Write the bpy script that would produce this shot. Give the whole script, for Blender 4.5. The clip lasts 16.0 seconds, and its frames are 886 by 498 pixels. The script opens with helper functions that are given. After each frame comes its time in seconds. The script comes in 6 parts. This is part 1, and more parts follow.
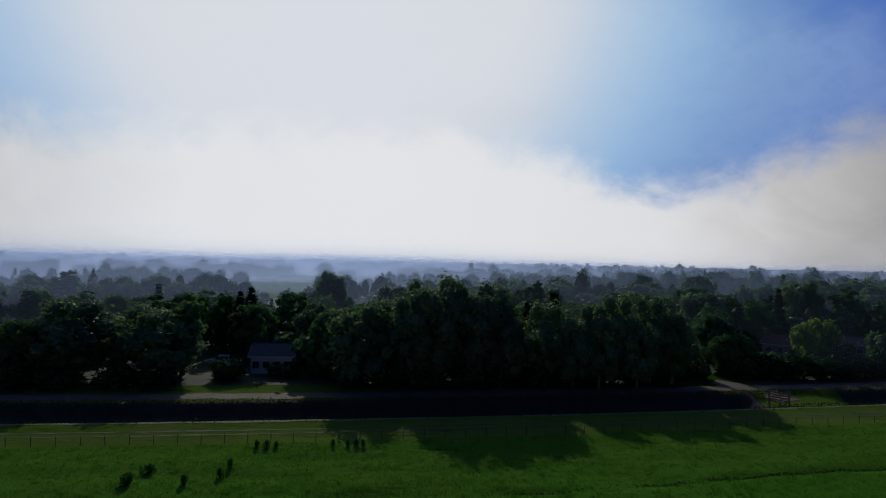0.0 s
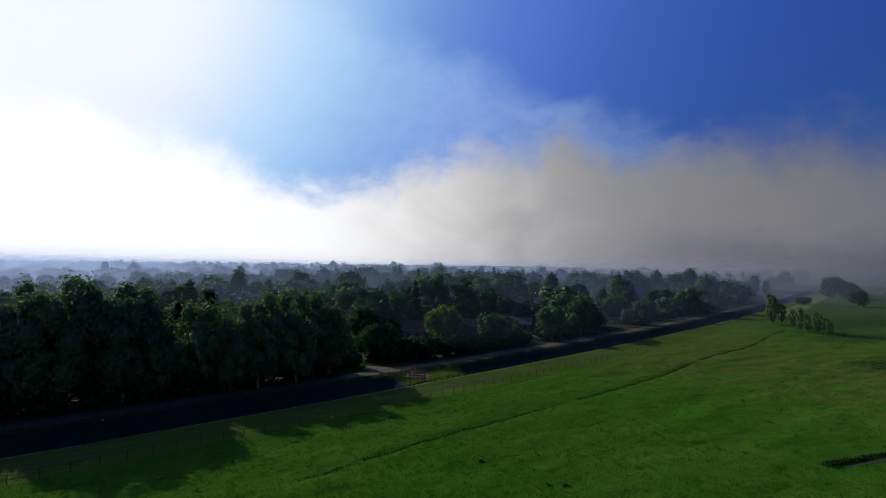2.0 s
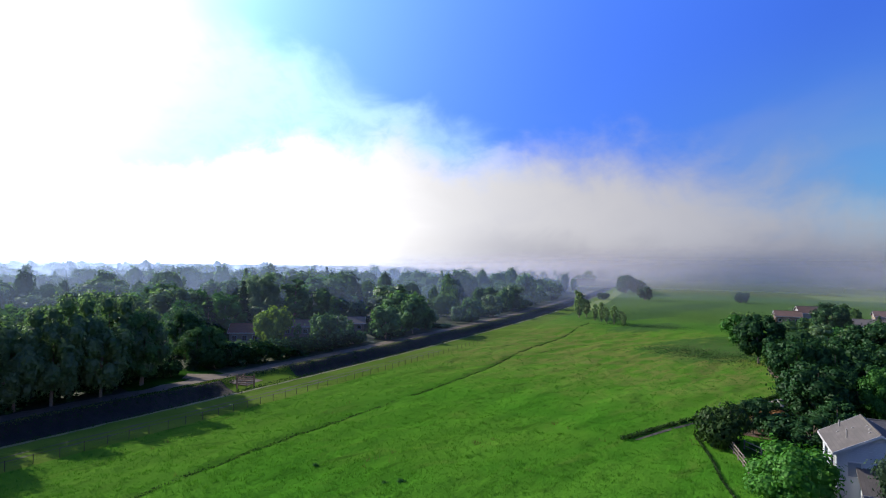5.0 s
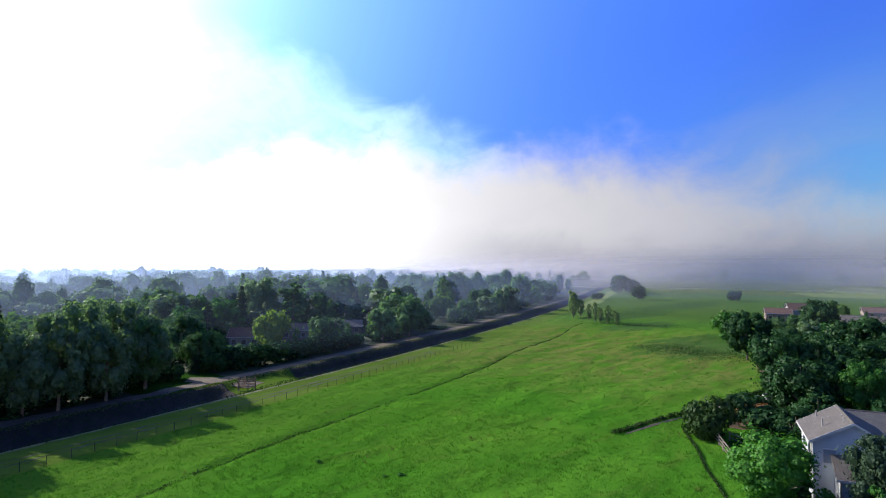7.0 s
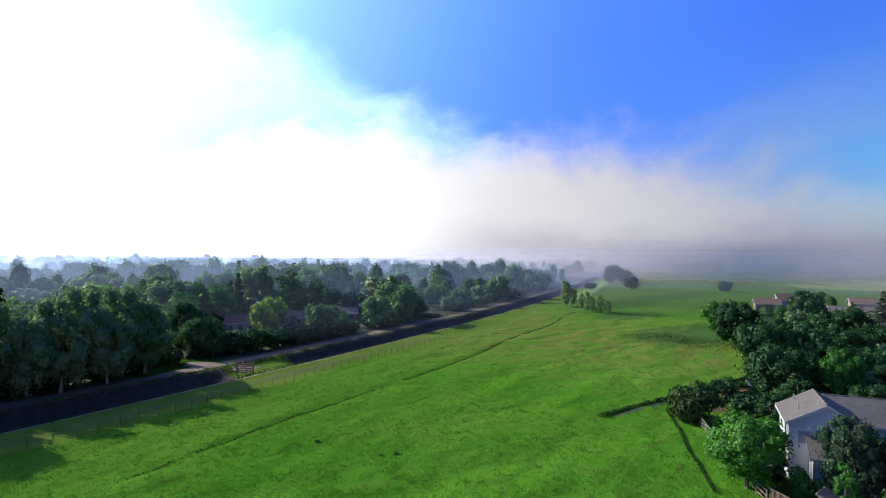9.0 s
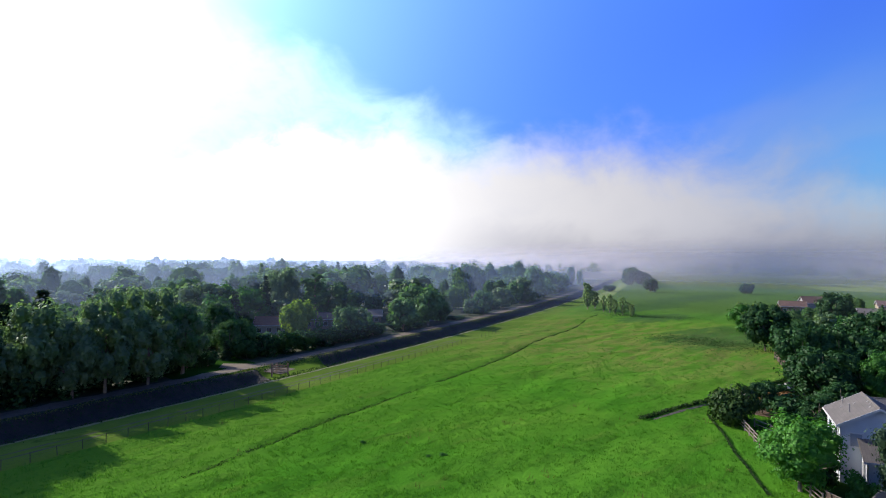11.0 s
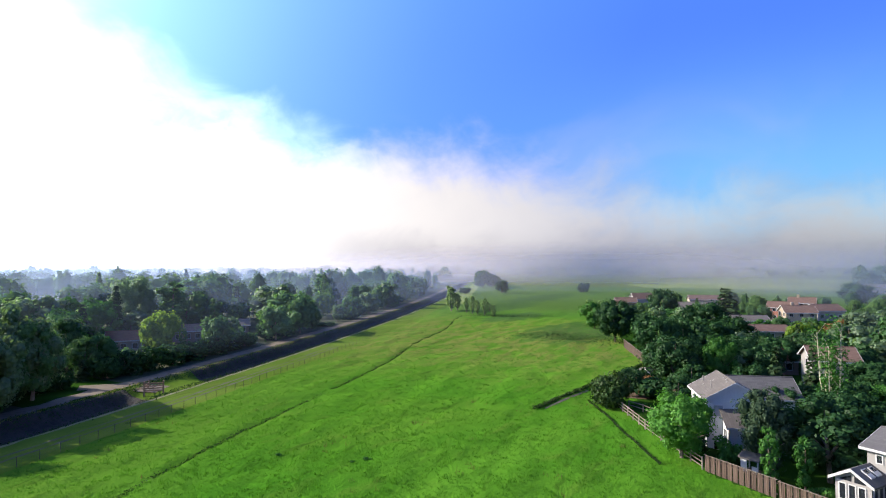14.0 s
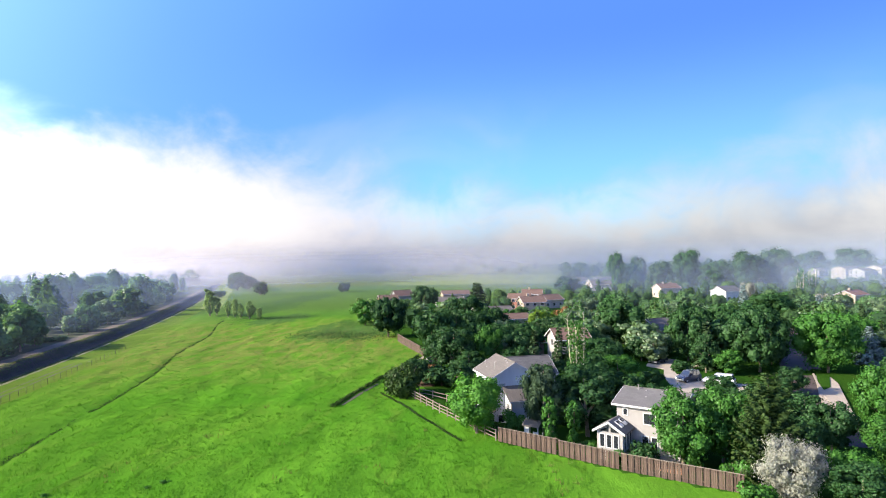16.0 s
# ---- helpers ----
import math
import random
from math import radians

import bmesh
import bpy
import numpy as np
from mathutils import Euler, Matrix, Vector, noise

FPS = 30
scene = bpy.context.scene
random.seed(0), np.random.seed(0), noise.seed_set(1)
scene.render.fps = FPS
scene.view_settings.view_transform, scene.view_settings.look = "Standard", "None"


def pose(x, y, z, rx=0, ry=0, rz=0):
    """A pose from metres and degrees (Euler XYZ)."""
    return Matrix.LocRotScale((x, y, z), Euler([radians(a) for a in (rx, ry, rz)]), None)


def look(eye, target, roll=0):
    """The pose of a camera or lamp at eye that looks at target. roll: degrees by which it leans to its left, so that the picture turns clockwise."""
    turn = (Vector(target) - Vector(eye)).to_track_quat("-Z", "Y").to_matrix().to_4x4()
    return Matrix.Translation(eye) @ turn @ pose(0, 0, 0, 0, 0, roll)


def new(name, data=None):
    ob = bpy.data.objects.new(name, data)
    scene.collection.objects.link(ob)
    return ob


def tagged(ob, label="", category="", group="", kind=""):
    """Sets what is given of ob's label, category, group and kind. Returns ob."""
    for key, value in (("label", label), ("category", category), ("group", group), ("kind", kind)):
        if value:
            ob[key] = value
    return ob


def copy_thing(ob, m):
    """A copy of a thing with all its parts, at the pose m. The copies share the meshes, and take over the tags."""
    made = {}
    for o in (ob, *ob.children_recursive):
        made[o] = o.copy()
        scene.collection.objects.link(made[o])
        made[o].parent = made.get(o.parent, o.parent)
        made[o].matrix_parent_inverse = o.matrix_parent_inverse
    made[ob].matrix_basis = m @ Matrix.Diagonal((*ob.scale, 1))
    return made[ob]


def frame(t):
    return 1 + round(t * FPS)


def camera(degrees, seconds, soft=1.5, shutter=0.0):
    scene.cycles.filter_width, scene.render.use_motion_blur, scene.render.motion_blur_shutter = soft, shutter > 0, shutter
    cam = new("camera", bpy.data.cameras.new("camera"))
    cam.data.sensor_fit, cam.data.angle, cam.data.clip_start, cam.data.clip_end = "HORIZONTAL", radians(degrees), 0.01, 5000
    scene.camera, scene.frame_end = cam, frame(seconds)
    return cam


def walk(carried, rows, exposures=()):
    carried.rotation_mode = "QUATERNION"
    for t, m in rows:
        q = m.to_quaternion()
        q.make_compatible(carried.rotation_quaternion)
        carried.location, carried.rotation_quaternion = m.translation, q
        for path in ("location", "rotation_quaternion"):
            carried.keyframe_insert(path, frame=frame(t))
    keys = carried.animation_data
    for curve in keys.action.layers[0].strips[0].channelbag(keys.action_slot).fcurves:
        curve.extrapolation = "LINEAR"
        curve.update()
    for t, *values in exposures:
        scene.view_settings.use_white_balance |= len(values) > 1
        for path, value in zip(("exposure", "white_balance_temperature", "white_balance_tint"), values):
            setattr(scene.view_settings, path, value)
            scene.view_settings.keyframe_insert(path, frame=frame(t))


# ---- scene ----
cam = camera(75.3, 16.0, 1.1)
PATH = [
    (0, (5.578, -2.504, 21.331), (5.468, -0.507, 21.362), 1.4),
    (0.5, (5.704, -2.12, 21.422), (5.849, -0.126, 21.455), 1.3),
    (1, (5.823, -1.69, 21.336), (6.246, 0.264, 21.37), 1.5),
    (1.5, (5.641, -1.416, 21.191), (6.36, 0.45, 21.231), 1.4),
    (2, (5.329, -1.168, 21.098), (6.333, 0.561, 21.145), 1.0),
    (2.5, (5.379, -0.982, 21.092), (6.638, 0.571, 21.142), 0.9),
    (3, (5.62, -0.553, 21.024), (7.044, 0.85, 21.074), 0.8),
    (3.5, (5.606, -0.458, 20.997), (7.047, 0.927, 21.046), 0.8),
    (4, (5.533, -0.48, 20.977), (6.984, 0.895, 21.028), 0.9),
    (6.5, (3.692, -1.869, 21.126), (5.147, -0.498, 21.188), 1.1),
    (7, (3.097, -2.537, 21.115), (4.563, -1.179, 21.179), 0.3),
    (7.5, (2.6, -2.999, 21.024), (4.075, -1.65, 21.087), 0.8),
    (8, (2.162, -3.46, 20.96), (3.637, -2.111, 21.02), 0.3),
    (8.5, (1.921, -3.751, 20.927), (3.391, -2.396, 20.956), 0.8),
    (9, (1.552, -3.905, 20.933), (3.032, -2.56, 20.96), 0.7),
    (9.5, (0.998, -3.626, 20.942), (2.493, -2.297, 20.977), 0.6),
    (9.7, (0.752, -3.393, 20.923), (2.237, -2.053, 20.958), 0.7),
    (11.8, (-2.669, -0.55, 20.91), (-1.222, 0.831, 20.945), 0.6),
    (12, (-3.025, -0.224, 20.892), (-1.551, 1.127, 20.93), 0.4),
    (12.5, (-4.074, 0.591, 20.899), (-2.554, 1.891, 20.94), 0.2),
    (13, (-5.152, 1.494, 20.873), (-3.568, 2.715, 20.92), 0.1),
    (13.5, (-6.112, 2.429, 20.867), (-4.439, 3.523, 20.918), -0.1),
    (14, (-7.039, 3.619, 20.832), (-5.282, 4.573, 20.886), -0.2),
    (14.5, (-7.848, 5.01, 20.883), (-6.002, 5.779, 20.936), -0.4),
    (15, (-8.596, 6.432, 20.827), (-6.68, 7.004, 20.878), -0.7),
    (15.5, (-9.189, 7.958, 20.679), (-7.223, 8.325, 20.729), -0.8),
    (16, (-9.802, 9.529, 20.584), (-7.808, 9.672, 20.631), -1.0),
]
EXPOSURES = [(0.0, -1.5, 6250, 10), (1.0, -1.5, 6250, 10), (2.0, -1.05, 6250, 10), (3.0, -0.30, 6250, 10), (4.0, 0.26, 6300, 10), (7.0, 0.74, 6350, 10), (9.0, 0.80, 6400, 10),
             (12.0, 0.82, 6450, 10), (13.5, 1.04, 6700, 10), (16.0, 1.62, 7100, 10)]
walk(cam, [(t, look(eye, target, lean)) for t, eye, target, lean in PATH], EXPOSURES)

# ---- sky and sun ----
SUN_AZ, SUN_EL = radians(-14.0), radians(26.0)
SUN_DIR = Vector((math.sin(SUN_AZ) * math.cos(SUN_EL), math.cos(SUN_AZ) * math.cos(SUN_EL), math.sin(SUN_EL)))


class Nodes:
    """Short hand for building node trees."""

    def __init__(self, tree):
        self.tree = tree
        tree.nodes.clear()

    def add(self, kind, **props):
        n = self.tree.nodes.new(kind)
        for k, v in props.items():
            setattr(n, k, v)
        return n

    def put(self, value, socket):
        if hasattr(value, "is_linked"):
            self.tree.links.new(value, socket)
        elif value is not None:
            if hasattr(socket.default_value, "__len__") and not hasattr(value, "__len__"):
                value = [value] * len(socket.default_value)
            socket.default_value = value

    def math(self, op, a, b=None, c=None, clamp=False):
        n = self.add("ShaderNodeMath", operation=op, use_clamp=clamp)
        for i, v in enumerate((a, b, c)):
            if v is not None:
                self.put(v, n.inputs[i])
        return n.outputs[0]

    def ramp(self, value, lo, hi, a=0.0, b=1.0):
        n = self.add("ShaderNodeMapRange", interpolation_type="SMOOTHSTEP")
        for i, v in enumerate((value, lo, hi, a, b)):
            self.put(v, n.inputs[i])
        return n.outputs[0]

    def mix(self, f, a, b, mode="MIX"):
        n = self.add("ShaderNodeMix", data_type="RGBA", blend_type=mode)
        self.put(f, n.inputs[0]), self.put(a, n.inputs[6]), self.put(b, n.inputs[7])
        return n.outputs[2]

    def noise(self, vector, scale, detail=4.0, rough=0.55, distort=0.0):
        n = self.add("ShaderNodeTexNoise")
        self.put(vector, n.inputs["Vector"])
        n.inputs["Scale"].default_value, n.inputs["Detail"].default_value = scale, detail
        n.inputs["Roughness"].default_value, n.inputs["Distortion"].default_value = rough, distort
        return n.outputs[0]

    def scaled(self, vector, s):
        n = self.add("ShaderNodeMapping")
        self.put(vector, n.inputs[0])
        n.inputs[3].default_value = s
        return n.outputs[0]

    def bump(self, height, strength, dist):
        n = self.add("ShaderNodeBump")
        n.inputs["Strength"].default_value, n.inputs["Distance"].default_value = strength, dist
        self.put(height, n.inputs["Height"])
        return n.outputs[0]


def stops(k, value, rows, easing="EASE"):
    """A colour ramp over value: rows of (position, grey or colour)."""
    n = k.add("ShaderNodeValToRGB")
    n.color_ramp.interpolation = easing
    while len(n.color_ramp.elements) < len(rows):
        n.color_ramp.elements.new(0.5)
    for e, (at, c) in zip(n.color_ramp.elements, rows):
        e.position = at
    for e, (at, c) in zip(n.color_ramp.elements, rows):
        e.color = (*c, 1) if hasattr(c, "__len__") else (c, c, c, 1)
    k.put(value, n.inputs[0])
    return n.outputs[0]


def bearing(a):
    """Where a compass angle in degrees lies on the ramps, which run from -60 to 140."""
    return (a + 60.0) / 200.0


def make_world():
    world = bpy.data.worlds.new("morning_sky")
    scene.world = world
    world.use_nodes = True
    k = Nodes(world.node_tree)
    way = k.add("ShaderNodeTexCoord").outputs["Generated"]
    sky = k.add("ShaderNodeTexSky", sky_type="NISHITA", sun_disc=False, sun_elevation=SUN_EL, sun_rotation=SUN_AZ)
    sky.air_density, sky.dust_density, sky.ozone_density = 1.0, 0.3, 4.0
    air = k.mix(1.0, sky.outputs[0], (0.020, 0.042, 0.110, 1), "MULTIPLY")
    dot = k.add("ShaderNodeVectorMath", operation="DOT_PRODUCT")
    k.put(way, dot.inputs[0])
    dot.inputs[1].default_value = SUN_DIR
    off_sun = k.math("DIVIDE", k.math("ARCCOSINE", dot.outputs["Value"]), math.pi)
    sep = k.add("ShaderNodeSeparateXYZ")
    k.put(way, sep.inputs[0])
    up = sep.outputs[2]
    turn = k.math("MULTIPLY", k.math("ARCTAN2", sep.outputs[0], sep.outputs[1]), 180.0 / math.pi)
    turn = k.math("DIVIDE", k.math("ADD", turn, 60.0), 200.0)
    # blue air, paler towards the sun: a wide aureole in thin haze
    blue = stops(k, off_sun, [(a / 180.0, tuple(v / 3.0 for v in c)) for a, c in (
        (0, (3.0, 3.0, 3.0)), (15, (3.0, 3.0, 3.0)), (20, (2.85, 2.9, 2.95)), (25, (2.0, 2.45, 2.9)), (31, (1.15, 1.85, 2.75)), (38, (0.50, 0.94, 2.0)),
        (46, (0.29, 0.60, 1.9)), (56, (0.160, 0.365, 1.32)), (68, (0.082, 0.230, 1.0)), (85, (0.058, 0.170, 0.77)), (180, (0.035, 0.105, 0.42)))], "B_SPLINE")
    blue = k.mix(1.0, blue, (3.0, 3.0, 3.0, 1), "MULTIPLY")
    col = k.mix(0.15, blue, air)
    # the air pales low down and deepens overhead
    low = k.ramp(up, 0.06, 0.38, 1.0, 0.0)
    col = k.mix(k.math("MULTIPLY", low, k.math("MULTIPLY", k.ramp(off_sun, 0.22, 0.44, 0.0, 0.85), k.ramp(turn, bearing(62), bearing(90), 0.30, 1.0))), col, (0.150, 0.395, 0.62, 1))
    col = k.mix(k.ramp(up, 0.42, 0.95, 0.0, 0.55), col, (0.012, 0.035, 0.15, 1))
    # faint torn veils above the bank
    veil = k.noise(k.scaled(way, (1.0, 1.0, 1.5)), 3.6, 4.0, 0.5, 0.4)
    veil = k.math("MULTIPLY", k.ramp(veil, 0.50, 0.74), k.math("MULTIPLY", k.ramp(up, 0.10, 0.17), k.ramp(up, 0.20, 0.30, 0.16, 0.0)))
    # fog bank along the horizon: how high it stands and how bright it is, by bearing
    tall = stops(k, turn, [(bearing(a), h / 20.0) for a, h in (
        (-60, 8.0), (-35, 10.0), (-12, 13.0), (4, 11.0), (11, 7.4), (19, 6.0), (26, 7.4), (33, 11.6), (37, 9.6), (42, 12.0), (47, 8.4), (54, 10.8), (60, 11.6),
        (66, 9.4), (73, 7.8), (79, 7.4), (84, 4.6), (93, 6.8), (101, 4.0), (113, 7.2), (124, 7.6), (140, 11.0))], "B_SPLINE")
    tall = k.math("MULTIPLY", tall, math.tan(radians(20.0)))
    billow = k.noise(k.scaled(way, (1.0, 1.0, 1.3)), 7.0, 5.0, 0.55, 0.5)
    torn = k.noise(k.scaled(way, (1.0, 1.0, 1.5)), 22.0, 5.0, 0.6, 0.3)
    # thin bright vapour that stands over the bank on the sun's side
    thin = stops(k, turn, [(bearing(a), math.sin(radians(h)) / 0.6) for a, h in (
        (-60, 14), (-35, 24), (-14, 28), (6, 26), (20, 23), (30, 19.5), (38, 17), (45, 15), (51, 12), (58, 9), (66, 6), (140, 4))], "B_SPLINE")
    thin = k.math("MULTIPLY_ADD", k.math("SUBTRACT", billow, 0.5), 0.16, k.math("MULTIPLY", thin, 0.6))
    thin = k.math("MULTIPLY", k.ramp(k.math("SUBTRACT", thin, up), -0.035, 0.05), k.math("MULTIPLY", k.ramp(turn, bearing(8), bearing(32), 0.15, 1.0), k.ramp(turn, bearing(36), bearing(66), 1.0, 0.4)))
    col = k.mix(k.math("MULTIPLY", thin, k.ramp(torn, 0.25, 0.6, 0.7, 1.0)), col, (0.36, 0.42, 0.28, 1), "ADD")
    top = k.math("MULTIPLY_ADD", k.math("SUBTRACT", billow, 0.5), 0.14, tall)
    top = k.math("MULTIPLY_ADD", k.math("SUBTRACT", torn, 0.5), 0.05, top)
    depth = k.math("SUBTRACT", top, up)
    soft = k.ramp(turn, bearing(40), bearing(72), 0.048, 0.085)
    bank = k.ramp(k.math("DIVIDE", depth, soft), -0.75, 1.0)
    fog = stops(k, k.math("MULTIPLY_ADD", k.math("SUBTRACT", billow, 0.5), 0.06, turn), [(bearing(a), tuple(v / 3.0 for v in c)) for a, c in (
        (-60, (1.3, 1.3, 1.32)), (-40, (2.4, 2.4, 2.4)), (-26, (3.0, 3.0, 3.0)), (18, (2.9, 2.85, 2.8)), (28, (2.1, 2.02, 1.95)), (39, (1.0, 0.97, 0.95)), (50, (0.70, 0.685, 0.69)),
        (60, (0.58, 0.565, 0.58)), (72, (0.45, 0.445, 0.48)), (84, (0.32, 0.32, 0.36)), (96, (0.32, 0.315, 0.335)), (118, (0.285, 0.29, 0.305)), (140, (0.50, 0.50, 0.52)))], "B_SPLINE")
    fog = k.mix(1.0, fog, (3.0, 3.0, 3.0, 1), "MULTIPLY")
    shade = k.math("MULTIPLY", k.ramp(k.math("MULTIPLY_ADD", k.math("SUBTRACT", billow, 0.5), 0.10, up), -0.01, 0.085, 0.55, 0.0), k.ramp(turn, bearing(38), bearing(60)))
    fog = k.mix(shade, fog, k.mix(1.0, fog, (0.42, 0.42, 0.50, 1), "MULTIPLY"))
    fog = k.mix(k.math("MULTIPLY", k.ramp(billow, 0.30, 0.62, 0.30, 0.0), k.ramp(turn, bearing(40), bearing(55))), fog, k.mix(1.0, fog, (0.62, 0.64, 0.74, 1), "MULTIPLY"))
    col = k.mix(veil, col, k.mix(0.5, fog, (0.40, 0.42, 0.46, 1)))
    col = k.mix(k.math("MULTIPLY", bank, k.ramp(turn, bearing(60), bearing(84), 0.99, 0.93)), col, fog)
    out = k.add("ShaderNodeBackground")
    k.put(col, out.inputs[0])
    out.inputs[1].default_value = 0.75
    k.put(out.outputs[0], k.add("ShaderNodeOutputWorld").inputs[0])


make_world()
sun = new("sun", bpy.data.lights.new("sun", "SUN"))
sun.data.energy, sun.data.angle, sun.data.color = 5.0, radians(0.6), (1.0, 0.94, 0.85)
sun.matrix_world = look(SUN_DIR * 100, (0, 0, 0))


# ---- materials ----
def material(name):
    m = bpy.data.materials.new(name)
    m.use_nodes = True
    return m, Nodes(m.node_tree)


def finish(k, shader):
    k.put(shader, k.add("ShaderNodeOutputMaterial").inputs[0])


def principled(k, colour, rough=0.8, metal=0.0, normal=None, spec=0.3):
    p = k.add("ShaderNodeBsdfPrincipled")
    k.put(colour, p.inputs["Base Color"]), k.put(rough, p.inputs["Roughness"])
    p.inputs["Metallic"].default_value = metal
    p.inputs["Specular IOR Level"].default_value = spec
    if normal is not None:
        k.put(normal, p.inputs["Normal"])
    return p.outputs[0]


def spotted(name, a, b, c, coarse, fine, bump=0.3, dist=0.05, rough=0.9, spec=0.2):
    """A rough surface: colours a and b in patches, c in finer grain."""
    m, k = material(name)
    at = k.add("ShaderNodeTexCoord").outputs["Object"]
    n1, n2 = k.noise(at, coarse, 5.0, 0.6), k.noise(at, fine, 6.0, 0.65)
    col = k.mix(k.ramp(n1, 0.35, 0.65), (*a, 1), (*b, 1))
    col = k.mix(k.ramp(n2, 0.45, 0.75, 0.0, 0.8), col, (*c, 1))
    finish(k, principled(k, col, rough, 0.0, k.bump(n2, bump, dist), spec))
    return m


def meadow(name, a, b, dry, dark, dry_amount, zones=False):
    """Long grass: broad patches, streaks, dry heads and dark hollows; far out a drier belt and damp ground beyond it."""
    m, k = material(name)
    at = k.add("ShaderNodeTexCoord").outputs["Object"]
    wide = k.noise(at, 0.035, 4.0, 0.6)
    streak = k.noise(k.scaled(at, (0.35, 1.0, 1.0)), 0.30, 5.0, 0.62, 0.6)
    grain = k.noise(at, 2.6, 6.0, 0.7)
    col = k.mix(k.ramp(wide, 0.35, 0.68), (*a, 1), (*b, 1))
    col = k.mix(k.ramp(streak, 0.50, 0.76, 0.0, dry_amount), col, (*dry, 1))
    swell = k.noise(k.scaled(at, (0.30, 1.0, 1.0)), 0.11, 3.0, 0.55, 0.5)
    col = k.mix(k.ramp(swell, 0.42, 0.70, 0.0, 0.55), col, tuple(v * 1.35 for v in b) + (1,))
    if zones:
        sep = k.add("ShaderNodeSeparateXYZ")
        k.put(at, sep.inputs[0])
        bank = k.math("SUBTRACT", sep.outputs[1], k.math("MULTIPLY_ADD", sep.outputs[0], 0.27, 73.5))
        bank = k.math("MULTIPLY_ADD", streak, 10.0, bank)
        col = k.mix(k.ramp(bank, -30.0, -10.0, 0.0, 0.45), col, (0.068, 0.124, 0.017, 1))
        far = k.math("MULTIPLY_ADD", k.noise(at, 0.02, 4.0, 0.6), 60.0, sep.outputs[0])
        belt = k.math("MULTIPLY", k.ramp(far, 100.0, 160.0), k.ramp(far, 190.0, 250.0, 1.0, 0.0))
        col = k.mix(k.math("MULTIPLY", belt, k.ramp(streak, 0.35, 0.62, 0.15, 0.75)), col, (0.130, 0.128, 0.034, 1))
        col = k.mix(k.ramp(far, 200.0, 300.0, 0.0, 0.85), col, (0.052, 0.088, 0.022, 1))
        # damp hollows with dark sedge
        for cx, cy, rx, ry in ((170, 52, 32, 15), (206, 88, 24, 9), (255, 112, 40, 12), (330, 120, 70, 14)):
            u = k.math("DIVIDE", k.math("SUBTRACT", sep.outputs[0], cx), rx)
            v = k.math("DIVIDE", k.math("SUBTRACT", sep.outputs[1], cy), ry)
            r = k.math("ADD", k.math("MULTIPLY", u, u), k.math("MULTIPLY", v, v))
            r = k.math("MULTIPLY_ADD", k.math("SUBTRACT", streak, 0.5), 3.0, r)
            col = k.mix(k.ramp(r, 0.3, 1.3, 0.70, 0.0), col, (0.034, 0.066, 0.022, 1))
    col = k.mix(k.ramp(k.noise(at, 0.45, 5.0, 0.6), 0.60, 0.78, 0.0, 0.30), col, (*dark, 1))
    dash = k.noise(k.scaled(at, (0.40, 1.5, 1.0)), 0.42, 3.0, 0.55, 0.8)
    col = k.mix(k.ramp(dash, 0.59, 0.70, 0.0, 0.50), col, tuple(v * 0.55 for v in dark) + (1,))
    col = k.mix(k.ramp(grain, 0.46, 0.76, 0.0, 0.40), col, (*dark, 1))
    h = k.math("ADD", k.math("MULTIPLY", grain, 0.7), k.math("MULTIPLY", streak, 0.8))
    finish(k, principled(k, col, 0.95, 0.0, k.bump(h, 0.7, 0.35), 0.0))
    return m


def foliage(name, a, b, c, glow=0.34, tint=(0.85, 1.0, 0.5), gloss=0.012):
    """Leaves: each tree and each spray a little different, light passing through."""
    m, k = material(name)
    info, geo = k.add("ShaderNodeObjectInfo"), k.add("ShaderNodeNewGeometry")
    col = k.mix(info.outputs["Random"], (*a, 1), (*b, 1))
    col = k.mix(k.math("MULTIPLY", geo.outputs["Random Per Island"], 0.6), col, (*c, 1))
    d, t, g = k.add("ShaderNodeBsdfDiffuse"), k.add("ShaderNodeBsdfTranslucent"), k.add("ShaderNodeBsdfGlossy")
    k.put(col, d.inputs[0]), k.put(k.mix(1.0, col, (*tint, 1), "MULTIPLY"), t.inputs[0])
    g.inputs["Roughness"].default_value = 0.5
    k.put((0.55, 0.6, 0.55, 1), g.inputs[0])
    s, s2 = k.add("ShaderNodeMixShader"), k.add("ShaderNodeMixShader")
    s.inputs[0].default_value, s2.inputs[0].default_value = glow, gloss
    k.put(d.outputs[0], s.inputs[1]), k.put(t.outputs[0], s.inputs[2])
    k.put(s.outputs[0], s2.inputs[1]), k.put(g.outputs[0], s2.inputs[2])
    finish(k, s2.outputs[0])
    return m


def siding(name, colour, lap=0.2):
    """Painted lap boards: shadow line at every lap, faint weathering."""
    m, k = material(name)
    at = k.add("ShaderNodeTexCoord").outputs["Object"]
    sep = k.add("ShaderNodeSeparateXYZ")
    k.put(at, sep.inputs[0])
    saw = k.math("FRACT", k.math("DIVIDE", sep.outputs[2], lap))
    grime = k.noise(k.scaled(at, (1, 1, 0.3)), 1.2, 5.0, 0.6)
    col = k.mix(k.ramp(grime, 0.35, 0.8, 0.0, 0.35), (*colour, 1), tuple(v * 0.72 for v in colour) + (1,))
    finish(k, principled(k, col, 0.6, 0.0, k.bump(saw, 0.6, 0.02), 0.3))
    return m


